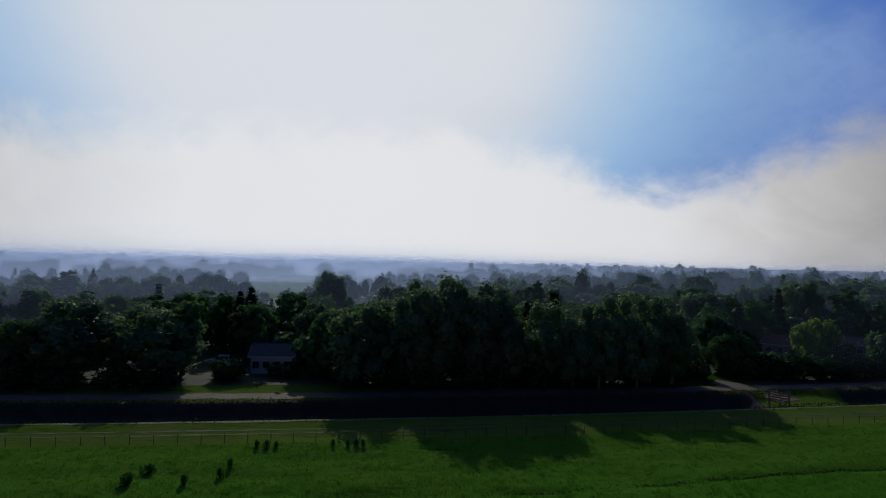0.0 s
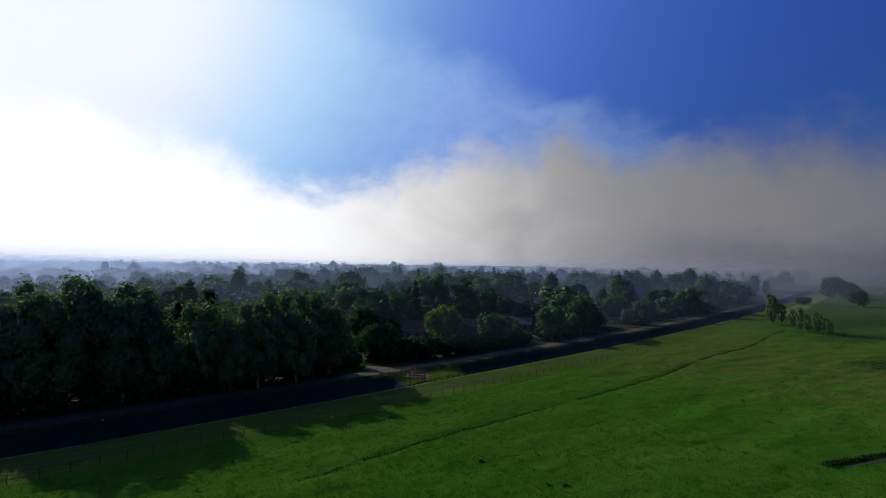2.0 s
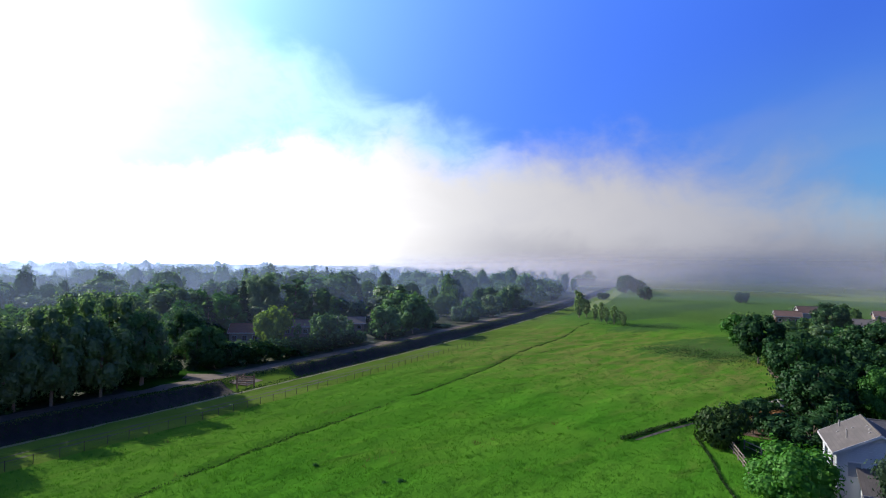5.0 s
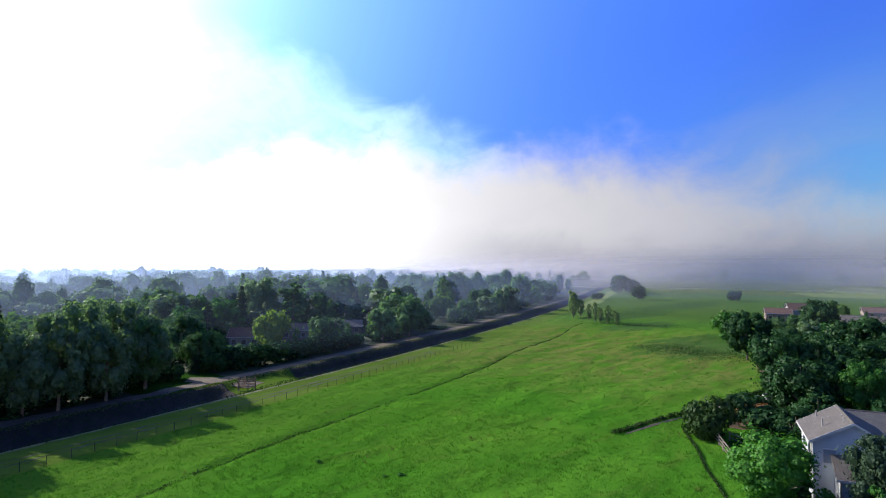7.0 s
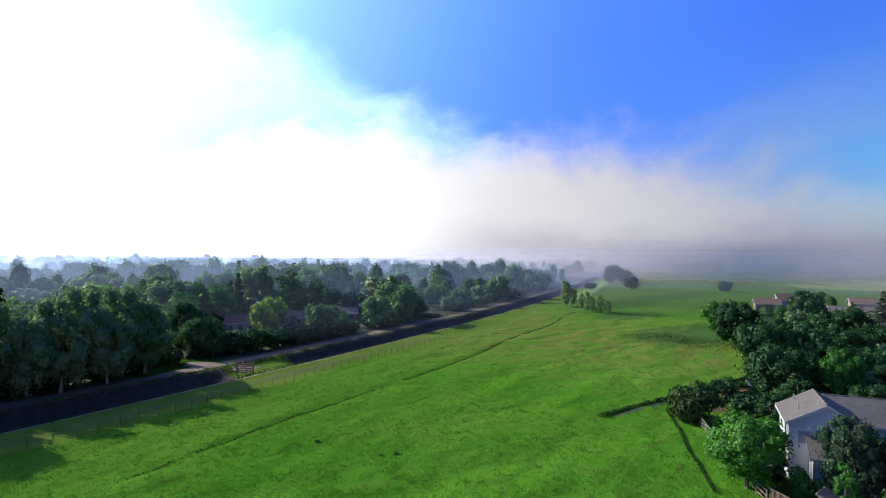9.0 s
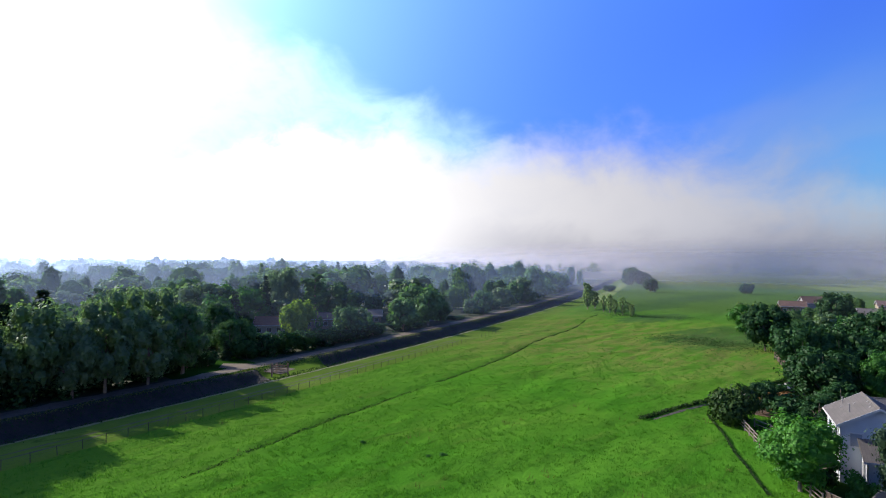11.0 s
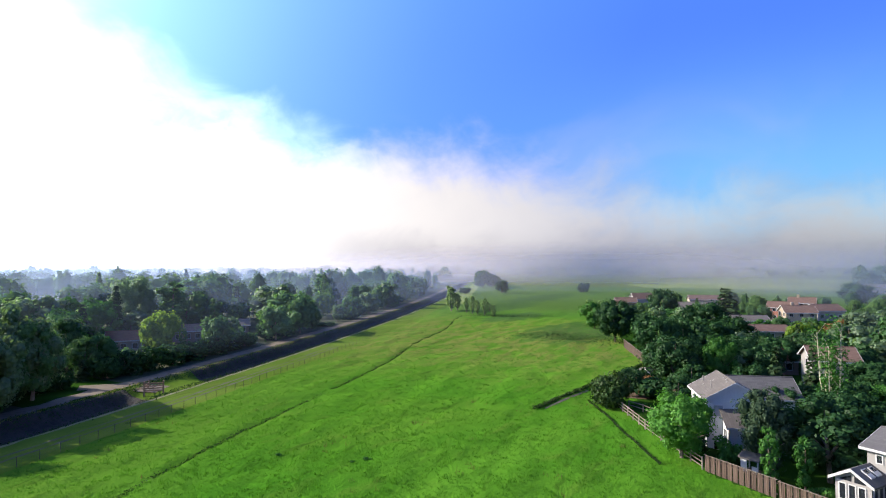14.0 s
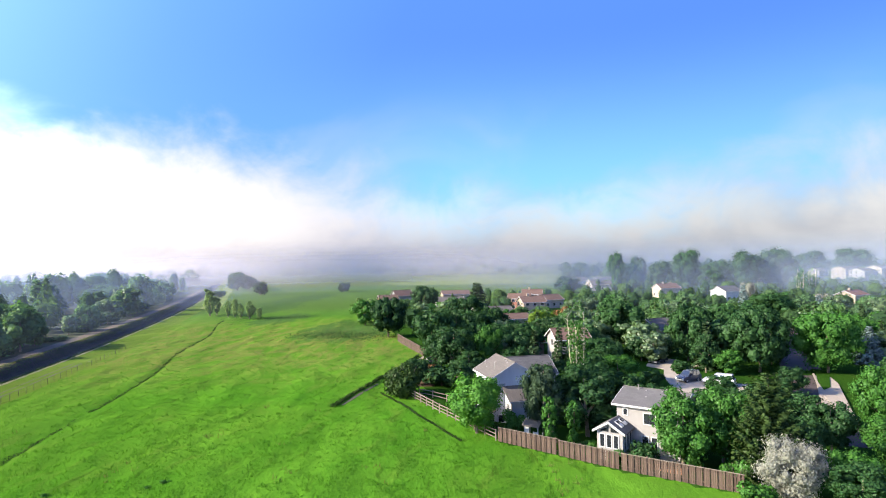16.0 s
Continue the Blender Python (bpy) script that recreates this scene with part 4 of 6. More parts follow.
# clumps in the meadow
for key, x, y, h, w in (
    ("field_poplar", 222, 124, 12.2, 4.4), ("field_poplar", 218.6, 122, 9.5, 3.2), ("field_poplar", 225.5, 122.5, 8.5, 3.4), ("field_poplar", 213, 109, 8.2, 2.7), ("field_poplar", 208, 101, 7.8, 2.8), ("field_poplar", 210.6, 105.6, 6.6, 2.4), ("field_poplar", 216.4, 113.5, 7.2, 2.6),
    ("field_poplar", 206.4, 96.5, 5.2, 2.2), ("field_bush", 462, 218, 17.5, 19), ("field_bush", 474, 213, 13, 14), ("field_bush", 377, 164, 11, 10), ("field_bush", 407, 113, 8, 9), ("field_poplar", 226, 107, 4, 2.6),
    ("field_bush", 360, 185, 5, 9)):
    plant(key, x, y, h, w, group="clumps in the meadow")
# garden trees behind the board fence
GARDEN = "garden trees"
for key, x, y, h, w in (
    ("near_bright", 59.4, 10.8, 7.2, 7.6), ("fir", 59.9, 2.9, 10.0, 5.2), ("near_b", 61.4, -2.6, 9.0, 9.0), ("thin", 54.6, 2.7, 6.4, 1.5), ("thin", 56.2, -0.1, 6.2, 1.45),
    ("shrub", 60.8, 6.3, 3.0, 2.5), ("shrub", 55.4, -1.4, 1.6, 2.2), ("dark_shrub", 51.5, -6.3, 2.5, 3.4), ("near_a", 50.0, -10.0, 8.6, 7.2), ("near_a", 51.2, -14.4, 8.4, 7.0),
    ("near_c", 57.8, -19.2, 7.0, 4.4), ("juniper", 46.0, -16.6, 10.6, 8.0), ("silver", 41.3, -16.3, 5.2, 6.0), ("near_b", 58.9, -26.6, 6.1, 5.6), ("near_c", 55.1, -27.2, 6.0, 6.0),
    ("near_c", 52.4, -22.6, 5.2, 5.0), ("round", 42.2, -21.6, 4.5, 5.2), ("round", 62.4, -37.4, 8.2, 6.8), ("shrub", 45.6, -13.4, 2.8, 2.6), ("shrub", 40.0, -12.6, 2.2, 3.0),
    ("near_b", 38.5, -20.0, 4.5, 5.0), ("shrub", 50.4, -3.4, 1.6, 1.6), ("dark_shrub", 63.5, 10.2, 2.4, 4.0), ("near_a", 52.5, -31.5, 5.0, 6.0)):
    plant(key, x, y, h, w, group=GARDEN)
# along the meadow edge towards the far gardens
for key, x, y, h, w in (
    ("ditch_tree", 80.0, 22.4, 6.0, 6.8), ("near_c", 95, 15.5, 9.6, 10), ("near_c", 108, 15.5, 11.4, 9.5), ("near_c", 103, 19.5, 12, 10),
    ("wide_c", 147, 15, 12.0, 12), ("near_c", 113, 6, 8.0, 8), ("wide_b", 150.5, 36.8, 11.5, 12), ("field_poplar", 191, 53, 9.5, 5), ("field_poplar", 194, 51, 9.0, 5), ("field_poplar", 188, 52, 8.0, 4.5),
    ("wide_c", 214, 33, 12.0, 11), ("near_a", 100, 9, 9, 6), ("mid_fresh", 182, 50, 9, 8), ("near_b", 84, 14, 5, 5), ("rust_shrub", 91.5, 20.8, 2.8, 4.5),
    ("dark_shrub", 87, 17, 3.5, 6), ("near_c", 122, 12, 10, 11), ("near_c", 132, 8, 10, 10), ("near_b", 90, 12.5, 6, 6), ("dark_shrub", 97, 21.4, 3, 6), ("near_c", 87.5, 21.2, 4.6, 4.6)):
    plant(key, x, y, h, w, group=GARDEN)
# between the houses and along the street
for key, x, y, h, w in (
    ("wide_a", 96.2, -50.4, 11.2, 12.0), ("blue_spruce", 102.8, -61.6, 7.4, 6.2), ("wide_b", 97.2, -39.2, 12.0, 11.8), ("mid_fresh", 94.8, -33.0, 4.6, 4.6),
    ("near_b", 104.2, -31.6, 5.8, 3.4), ("wide_c", 113.0, -33.2, 12.0, 9.0), ("wide_c", 116.0, -41.0, 11.6, 9.5), ("near_a", 88.5, -12.5, 5.0, 7.0), ("dark_shrub", 83.0, -12.6, 3.4, 5.6),
    ("near_c", 86.4, -17.4, 2.9, 4.0), ("near_c", 99.5, -12.6, 5.0, 7.0), ("bare_poplar", 82.6, -4.7, 14.0, 4.6), ("far_spruce", 92, 1, 9, 4), ("wide_c", 110, 4, 7.0, 8), ("wide_c", 124, -20.7, 12.2, 12.2),
    ("near_c", 76, -5.4, 6.8, 7), ("near_c", 87, -7.4, 5.6, 6.4), ("near_b", 88, 4.5, 7, 6.5), ("near_c", 94, -2.5, 3.2, 4.5), ("wide_c", 103, -11.5, 6, 8), ("wide_b", 113, -11, 7.5, 9), ("wide_c", 119, 0, 7.0, 8),
    ("wide_b", 104, 12, 9, 9), ("wide_c", 126, 13, 8.5, 9), ("wide_b", 136, -6, 6.5, 9), ("wide_c", 140, 22, 9, 10), ("yellow", 158, -5.5, 6.4, 6.5), ("rust_shrub", 180, -15, 6.0, 6.0), ("yellow", 166, -9, 5.5, 5.0), ("wide_b", 124, -48, 9, 10), ("wide_c", 128, -40, 9, 10), ("wide_b", 140, -58, 9.5, 11),
    ("wide_c", 78, -52, 8, 8), ("wide_b", 70, -48, 8, 9), ("far_spruce", 103, -66, 9, 6), ("wide_a", 112, -64, 9, 10), ("wide_c", 69, -44, 5.5, 6), ("dark_shrub", 75.5, -30.0, 3.2, 6), ("dark_shrub", 66, -24.5, 3.0, 6), ("dark_shrub", 70.5, -17, 3.0, 6), ("near_c", 66.5, -11.5, 5.4, 6.5), ("near_c", 63.0, -22.5, 5.6, 6.5), ("near_b", 69.5, -27.5, 4.6, 6), ("dark_shrub", 75, -22.5, 2.6, 6), ("near_c", 79.5, -25.5, 3.6, 5), ("dark_shrub", 80, -33, 2.6, 5), ("near_b", 82, -8.0, 5, 6), ("dark_shrub", 98, -25.5, 2, 4), ("near_c", 71.5, -3.5, 6.5, 6), ("dark_shrub", 78.5, 1.5, 3, 5), ("near_c", 84, 1.0, 5, 5.5), ("dark_shrub", 66.5, -1.5, 3, 4), ("wide_c", 110.5, -22.0, 5.2, 6.0), ("wide_b", 117, -27.5, 4.6, 5.5), ("dark_shrub", 110, -45.5, 4, 7), ("wide_c", 104, -44.5, 6, 6),
    ("near_b", 96.4, -29.6, 7.4, 5.0), ("wide_c", 109.5, -31.0, 10.5, 9.0), ("far_spruce", 100.5, -31.5, 9.0, 5.0), ("wide_c", 113.5, -25.0, 5.0, 6.0), ("near_c", 82.2, -37.1, 4.4, 5.0), ("far_spruce", 98.8, -4.0, 8.5, 3.6), ("far_spruce", 101.5, -6.6, 6.5, 3.2)):
    plant(key, x, y, h, w, group=GARDEN)
# far trees in the mist
for key, x, y, h, w in (
    ("far_broad", 397, -82, 27, 12), ("far_broad", 425, -104, 24, 14), ("far_broad", 384, -125, 28, 20), ("far_broad", 330, -123, 20, 20), ("far_broad", 374, -159, 26, 22), ("far_broad", 383, -183, 27.5, 27), ("far_broad", 368, -103, 20, 17),
    ("far_broad", 560, -300, 27, 32), ("far_broad", 640, -385, 30, 38), ("far_broad", 522, -172, 23, 28), ("bare_poplar", 284, -145, 15, 6), ("bare_poplar", 287, -152, 14, 6), ("far_broad", 362, -43, 11, 18), ("blue_spruce", 186, -99, 8, 7), ("blue_spruce", 182, -73.5, 12, 6.5),
    ("silver", 241, -101, 10, 8), ("far_broad", 166, -73, 10.5, 15), ("silver", 215, -116, 6.5, 7.5), ("far_spruce", 212, 12.7, 13, 12)):
    plant(key, x, y, h, w, group=GARDEN)
# bushes and small trees round the canal crossing
for key, x, y, h, w in (
    ("dark_shrub", 45.6, 107.2, 2.9, 3.4), ("far_spruce", 47.8, 108.2, 5.8, 3.2), ("far_spruce", 52.9, 110.0, 4.0, 2.8), ("hero_c", 54.5, 112.5, 8.0, 6), ("dark_shrub", 57.0, 108.8, 4.2, 6), ("dark_shrub", 61.5, 109.4, 4.6, 6.5),
    ("dark_shrub", 67.0, 110.8, 4.6, 7.5), ("dark_shrub", 73.0, 112.4, 4.2, 7.5), ("dark_shrub", 79.0, 114.0, 4.0, 7.5), ("dark_shrub", 85.5, 115.8, 3.8, 7.5), ("dark_shrub", 92.0, 117.6, 3.6, 7.5), ("dark_shrub", 99.0, 119.4, 3.4, 7),
    ("hero_c", 55.5, 119.5, 11.5, 8), ("mid_fresh", 59.0, 116.5, 7.0, 6), ("mid_c", 66.0, 119.0, 3.6, 6), ("mid_c", 90.0, 119.5, 5.0, 6), ("mid_fresh", 68.0, 146, 14, 10), ("spruce", 84, 150, 16, 6), ("hero_a", 93, 157, 18, 12), ("mid_b", -30, 107, 7, 8), ("dark_shrub", -27, 97, 2.5, 6), ("dark_shrub", -21, 98, 2.5, 5), ("hero_b", 18, 96.5, 14.5, 10), ("hero_b", 41.5, 102.5, 13.0, 8.5),
    ("hero_c", -36, 109, 12.0, 10), ("hero_b", -25.5, 108, 12.5, 10), ("hero_c", -22, 99, 8.0, 6)):
    plant(key, x, y, h, w, group=ROW)


for i, (x, off, h, w) in enumerate((
    (-82, 20, 4, 7), (-75, 19, 3.2, 6), (-64, 20, 4, 7), (-57, 19, 3, 6), (-50, 20, 3.6, 7), (-43, 19, 3, 6), (-14, 19, 3.4, 6), (-8, 20, 4, 7),
    (-2, 19, 3, 6), (4, 19, 3.6, 7), (10, 18.5, 4, 6), (16, 18.5, 4.5, 7), (22, 18.5, 4, 7), (28, 19, 4.4, 7), (34, 19, 3.6, 6), (39, 21, 3.4, 6))):
    plant("dark_shrub", x, float(edge(x)) + off, h, w, group="undergrowth along the canal")


def crown_points(rng, x, y, h, w, k, shape):
    """Leaf sprays that make up one far tree: 0 a bumpy dome, 1 a cone, 2 an upright oval."""
    way = unit(rng.normal(size=(k, 3)))
    if shape == 1:
        u = rng.uniform(0.02, 1, k) ** 1.3
        ring = unit(np.column_stack([way[:, :2], np.zeros(k)]))
        p = ring * (w * 0.5 * (1 - u) * rng.uniform(0.7, 1.05, k))[:, None] + np.column_stack([np.zeros((k, 2)), u * h])
        return p + np.array([x, y, 0.0]), unit(ring + np.array([0, 0, 0.5]) + rng.normal(0, 0.3, (k, 3))), np.zeros((0, 3))
    knobs = unit(rng.normal(size=(15, 3)) + np.array([0, 0, 0.25]))
    near = way @ knobs.T
    pick = near.argmax(1)
    r = (0.66 + 0.40 * np.clip((near.max(1) - 0.72) / 0.28, 0, 1) ** 0.6) * rng.uniform(0.90, 1.03, k)
    wide = 0.5 if shape == 0 else 0.30
    p = way * r[:, None]
    n = unit(p - knobs[pick] * 0.62 + rng.normal(0, 0.16, (k, 3)))
    ball = globe(9, 5)
    heart = ball * ((0.66 + 0.40 * np.clip(((ball @ knobs.T).max(1) - 0.72) / 0.28, 0, 1) ** 0.6) * 0.90)[:, None] * np.array([w * wide, w * wide, h * 0.46])
    heart[:, 2] = np.maximum(heart[:, 2] + h * 0.52, 0.3)
    p = p * np.array([w * wide, w * wide, h * 0.46])
    p[:, 2] = np.maximum(p[:, 2] + h * 0.52, 0.3)
    return p + np.array([x, y, 0.0]), n, heart + np.array([x, y, 0.0])


HOMES = ((72, 7, 12), (58, -8, 12), (104, -6, 9), (130, -34, 10), (92, -28, 9), (84, -44, 8), (72, -38, 8), (230, -8, 13), (262, -18, 15), (213, -10, 12), (300, -83, 13),
         (325, -104, 13), (266, -102, 12), (244, -151, 13), (200, 8, 12), (165, 3, 10), (268, 56, 12), (280, 50, 10), (303, 26, 14), (500, -285, 30), (540, -335, 30), (398, -180, 20), (487, -75, 18))
CANAL_HOMES = ((78, 143, 8), (97, 146, 9), (114, 147, 8), (152, 320, 10), (-40, 218, 8))
CLEARINGS = ((82, 127, 7), (72, 132, 6), (47, 113, 9), (44, 124, 7), (68.5, 127, 7), (61, 115, 6), (66, 119, 6), (-31, 98, 11), (-28, 90, 8), (78, 136, 8), (97, 139, 10), (114, 139, 10), (75, 121, 8), (85, 121, 7), (66, 120, 7), (96, 129, 6), (112, 130, 6), (-70, 97, 8), (-41, 216, 12), (180, 150, 6), (150, 312, 11))


def scatter_woods():
    """The wooded neighbourhood beyond the canal and the leafy one behind the fences."""
    rng = np.random.default_rng(7)
    kinds = ("mid_a", "mid_b", "mid_b", "mid_c", "mid_a", "far_spruce", "mid_fresh", "poplar")
    pos, nor, size, hearts = [], [], [], []

    def far_tree(x, y, h, w, dist):
        k = 230 if dist < 300 else 200 if dist < 420 else 150 if dist < 560 else 66 if dist < 900 else 28
        shape = 0 if rng.uniform() < 0.78 else 1 if rng.uniform() < 0.55 else 2
        p, n, heart = crown_points(rng, x, y, h * (1.15 if shape == 2 else 1.0), w * (0.7 if shape == 1 else 0.88), k, shape)
        pos.append(p), nor.append(n), hearts.append(heart), size.append(np.full(k, 0.72 * w / math.sqrt(k)))

    def space(x, y, placed, gap):
        return all((x - a) ** 2 + (y - b) ** 2 > gap * gap for a, b in placed)

    placed, single, tries = [], 0, 0
    while tries < 9000:
        tries += 1
        x = rng.uniform(-230, 470)
        y = float(edge(x)) + 24 + rng.uniform(0, 1) ** 1.4 * 420
        dist = math.hypot(x, y)
        if dist > 520 or math.hypot(x + 110, (y - 420) * 0.5) < 62 or any(math.hypot(x - a, y - b) < r for a, b, r in CLEARINGS):
            continue
        if not space(x, y, placed, 6.2 + dist * 0.018):
            continue
        placed.append((x, y))
        pick = kinds[rng.integers(len(kinds))]
        east = min(1.0, max(0.0, (math.degrees(math.atan2(x, y)) - 2.0) / 20.0))
        h = rng.uniform(7.5, 12.5 + 3.0 * east) if dist < 200 else rng.uniform(8.0 + 1.5 * east, 13.0 + 5.5 * east)
        for a, b, r in CANAL_HOMES:
            far = math.hypot(a, b)
            if dist < far and abs(math.atan2(x, y) - math.atan2(a, b)) < (r * 0.5 + 1.5) / far:
                h = min(h, 20.5 - 18.0 * dist / far)
        if h < 1.8:
            continue
        # low orchard ground before the pale field keeps it in view
        if -20.5 < math.degrees(math.atan2(x, y)) < -14 and 165 < dist < 400:
            h = min(h, 13.0 * (1 - dist / 420.0))
            if h < 2.2:
                continue
        h = sunny(x, y, h)
        w = h * (rng.uniform(0.80, 1.2) if pick != "far_spruce" else 0.45)
        if dist < 215 and x > -150 and single < 160:
            single += 1
            plant(pick, x, y, h * (1.25 if pick == "poplar" else 1.0), w * (0.5 if pick == "poplar" else 1.0), group="woods beyond the canal")
        else:
            far_tree(x, y, h, w, dist)
    placed, tries, single = [], 0, 0
    while tries < 9000:
        tries += 1
        x = rng.uniform(105, 440)
        y = rng.uniform(-0.85 * x - 10, min(float(garden_edge(x)) - 6, 62))
        if any(math.hypot(x - a, y - b) < r for a, b, r in HOMES):
            continue
        # the streets stay open, and the view towards the houses beyond
        if abs((y + 45) + 0.42 * (x - 92)) < 5 and x < 150:
            continue
        if abs(y - 10 - (x - 200) * 0.16) < 8 and 190 < x < 310:
            continue
        dist = math.hypot(x, y)
        if not space(x, y, placed, 4.8 + dist * 0.015):
            continue
        placed.append((x, y))
        pick = kinds[rng.integers(len(kinds))]
        if pick == "mid_fresh" and dist < 160:
            pick = "mid_b"
        h = rng.uniform(4.5, 8.4)
        # gardens before a house keep its upper floor in view
        for a, b, r in HOMES:
            far = math.hypot(a, b)
            if dist < far and abs(math.atan2(x, y) - math.atan2(a, b)) < (r * 0.5 + 2.0) / far:
                h = min(h, 20.5 - 17.0 * dist / far)
        if h < 1.6:
            continue
        w = h * (rng.uniform(0.85, 1.2) if pick != "far_spruce" else 0.5)
        if dist < 235 and single < 150:
            single += 1
            plant(pick, x, y, h, w * (0.5 if pick == "poplar" else 1.0), group="trees between the houses")
        else:
            far_tree(x, y, h, w, dist)
    n = 0
    while n < 950:
        a, r = rng.uniform(radians(-52), radians(130)), 500 * (1420 / 500) ** rng.uniform(0, 1)
        x, y = math.sin(a) * r, math.cos(a) * r
        d = y - float(edge(x))
        if d < 30 and not (a > radians(97) and r > 430) and not (r > 1000 and rng.uniform() < 0.3):
            continue
        if math.hypot(x + 110, (y - 420) * 0.5) < 70 or (radians(115) < a < radians(124) and r < 700):
            continue
        n += 1
        far_tree(x, y, (rng.uniform(9, 18) if a > 0.1 else rng.uniform(9, 15)) * (1.25 if rng.uniform() < 0.06 else 1.0), rng.uniform(12, 23), r)
    me = sprays("far_woods", np.concatenate(pos), np.concatenate(nor), np.concatenate(size), M_FARLEAF, rng, 0.62, np.concatenate(hearts))
    tagged(new("far_woods", me), "distant hazy tree crowns reaching to the horizon", "woods", kind="stuff")


scatter_woods()


# ---- grass ----
def grass(name, xy, height, mat, label, per=6, spread=0.2):
    rng = np.random.default_rng(len(xy))
    n = len(xy)
    base = np.repeat(np.column_stack([xy, lie(xy[:, 0], xy[:, 1]) - 0.02]), per, 0)
    base[:, :2] += rng.normal(0, spread, (n * per, 2))
    tip = base + np.column_stack([rng.normal(0, 0.16, (n * per, 2)), rng.uniform(0.5, 1.1, n * per)]) * np.repeat(height, per)[:, None] * np.array([1, 1, 1])
    a = rng.uniform(0, 2 * math.pi, n * per)
    side = np.column_stack([np.cos(a), np.sin(a), np.zeros(n * per)]) * 0.034
    tri = np.stack([base - side, base + side, tip], 1).reshape(-1, 3)
    tagged(new(name, soup(name, tri, 3, mat)), label, "grass", kind="stuff")


def make_grass():
    rng = np.random.default_rng(3)
    x, y = rng.uniform(-70, 235, 170000), rng.uniform(0, 135, 170000)
    dist = np.hypot(x, y)
    keep = (y < edge(x) - 9) & (y > garden_edge(x) + 0.5) & (dist > 38) & (rng.uniform(0, 1, len(x)) < (52 / np.maximum(dist, 40)) ** 1.7 * np.clip((230 - dist) / 110, 0, 1))
    xy = np.column_stack([x, y])[keep]
    clump = np.array([noise.noise(Vector((a * 0.12, b * 0.2, 0))) for a, b in xy])
    h = 0.18 + 0.16 * np.clip(clump + 0.3, 0, 1)
    grass("meadow_grass", xy[clump < 0.42], h[clump < 0.42], M_GRASS, "long bright-green meadow grass")
    dry = xy[rng.uniform(0, 1, len(xy)) < np.clip(clump - 0.36, 0, 0.06)]
    grass("dry_grass", dry, np.full(len(dry), 0.5), M_DRYGRASS, "pale dry grass heads in the meadow")


make_grass()


def weed_row(name, pts, count, height, width, label, mat, size=0.14, broken=False):
    rng = np.random.default_rng(count)
    p = np.array(pts, float)
    seg = np.hypot(*(p[1:] - p[:-1]).T)
    s = rng.uniform(0, seg.sum(), count)
    cum = np.concatenate([[0], np.cumsum(seg)])
    x, y = np.interp(s, cum, p[:, 0]), np.interp(s, cum, p[:, 1])
    x, y = x + rng.normal(0, width, count), y + rng.normal(0, width, count)
    if broken:
        some = lumps(x / 4.0, 3.3) + rng.normal(0, 0.15, count) > -0.35
        x, y, count = x[some], y[some], int(some.sum())
    z = lie(x, y) + rng.uniform(0, 1, count) ** 1.4 * height
    pos = np.column_stack([x, y, z])
    me = sprays(name, pos, unit(rng.normal(0, 1, (count, 3)) + np.array([0, 0, 0.4])), size, mat, rng)
    tagged(new(name, me), label, "weeds", kind="stuff")


weed_row("ditch_weeds", [(72.5, 31.9), (90, 28.6), (103, 26.2), (116, 24.3)], 3600, 0.5, 0.13, "dark weeds along a straight field ditch", M_WEED)
weed_row("trench_weeds", [(81.4, 26.4), (74, 22.2), (66, 18.2), (61, 15.2), (56.4, 12.6)], 4200, 0.2, 0.07, "dark weeds in a narrow meadow trench", M_WEED, 0.08)
weed_row("path_weeds", [(float(x), float(edge(x)) - 25.0 - 0.8 * math.sin(x * 0.09)) for x in np.arange(8, 205, 4.0)], 8500, 0.17, 0.17, "rough dark grass along a sunken path", M_WEED, 0.09, True)
ribbon("garden_soil", [(86, 20.2), (92, 20.8), (98, 20.8), (105, 22.6)], 4.6, M_BARESOIL, 0.04, "bare brown garden soil behind the ditch", "soil", 0.5)
ribbon("ditch_bank", [(93, 26.9), (100, 25.8), (108, 24.4), (116, 22.9)], 0.9, M_CONCRETE, 0.05, "pale bare edge beside the field ditch", "path", 0.1)
ribbon("ditch_bank", [(74, 30.7), (80, 29.6), (88, 28.1)], 0.35, M_DIRT, 0.03, "pale bare edge beside the field ditch", "path", 0.06)


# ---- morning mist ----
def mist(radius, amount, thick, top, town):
    """A curtain of thin fog that stands round the place, in for the haze of distance."""
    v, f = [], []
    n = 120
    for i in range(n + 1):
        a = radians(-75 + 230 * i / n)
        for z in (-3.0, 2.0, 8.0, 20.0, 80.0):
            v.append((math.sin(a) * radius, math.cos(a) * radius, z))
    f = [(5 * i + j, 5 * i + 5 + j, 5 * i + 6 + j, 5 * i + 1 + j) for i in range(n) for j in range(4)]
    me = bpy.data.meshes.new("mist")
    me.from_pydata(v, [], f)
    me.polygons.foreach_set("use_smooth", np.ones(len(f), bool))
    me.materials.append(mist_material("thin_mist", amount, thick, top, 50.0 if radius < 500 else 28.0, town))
    tagged(new("backdrop_mist", me), "thin morning mist sheet with painted haze tint", "mist", kind="structure")


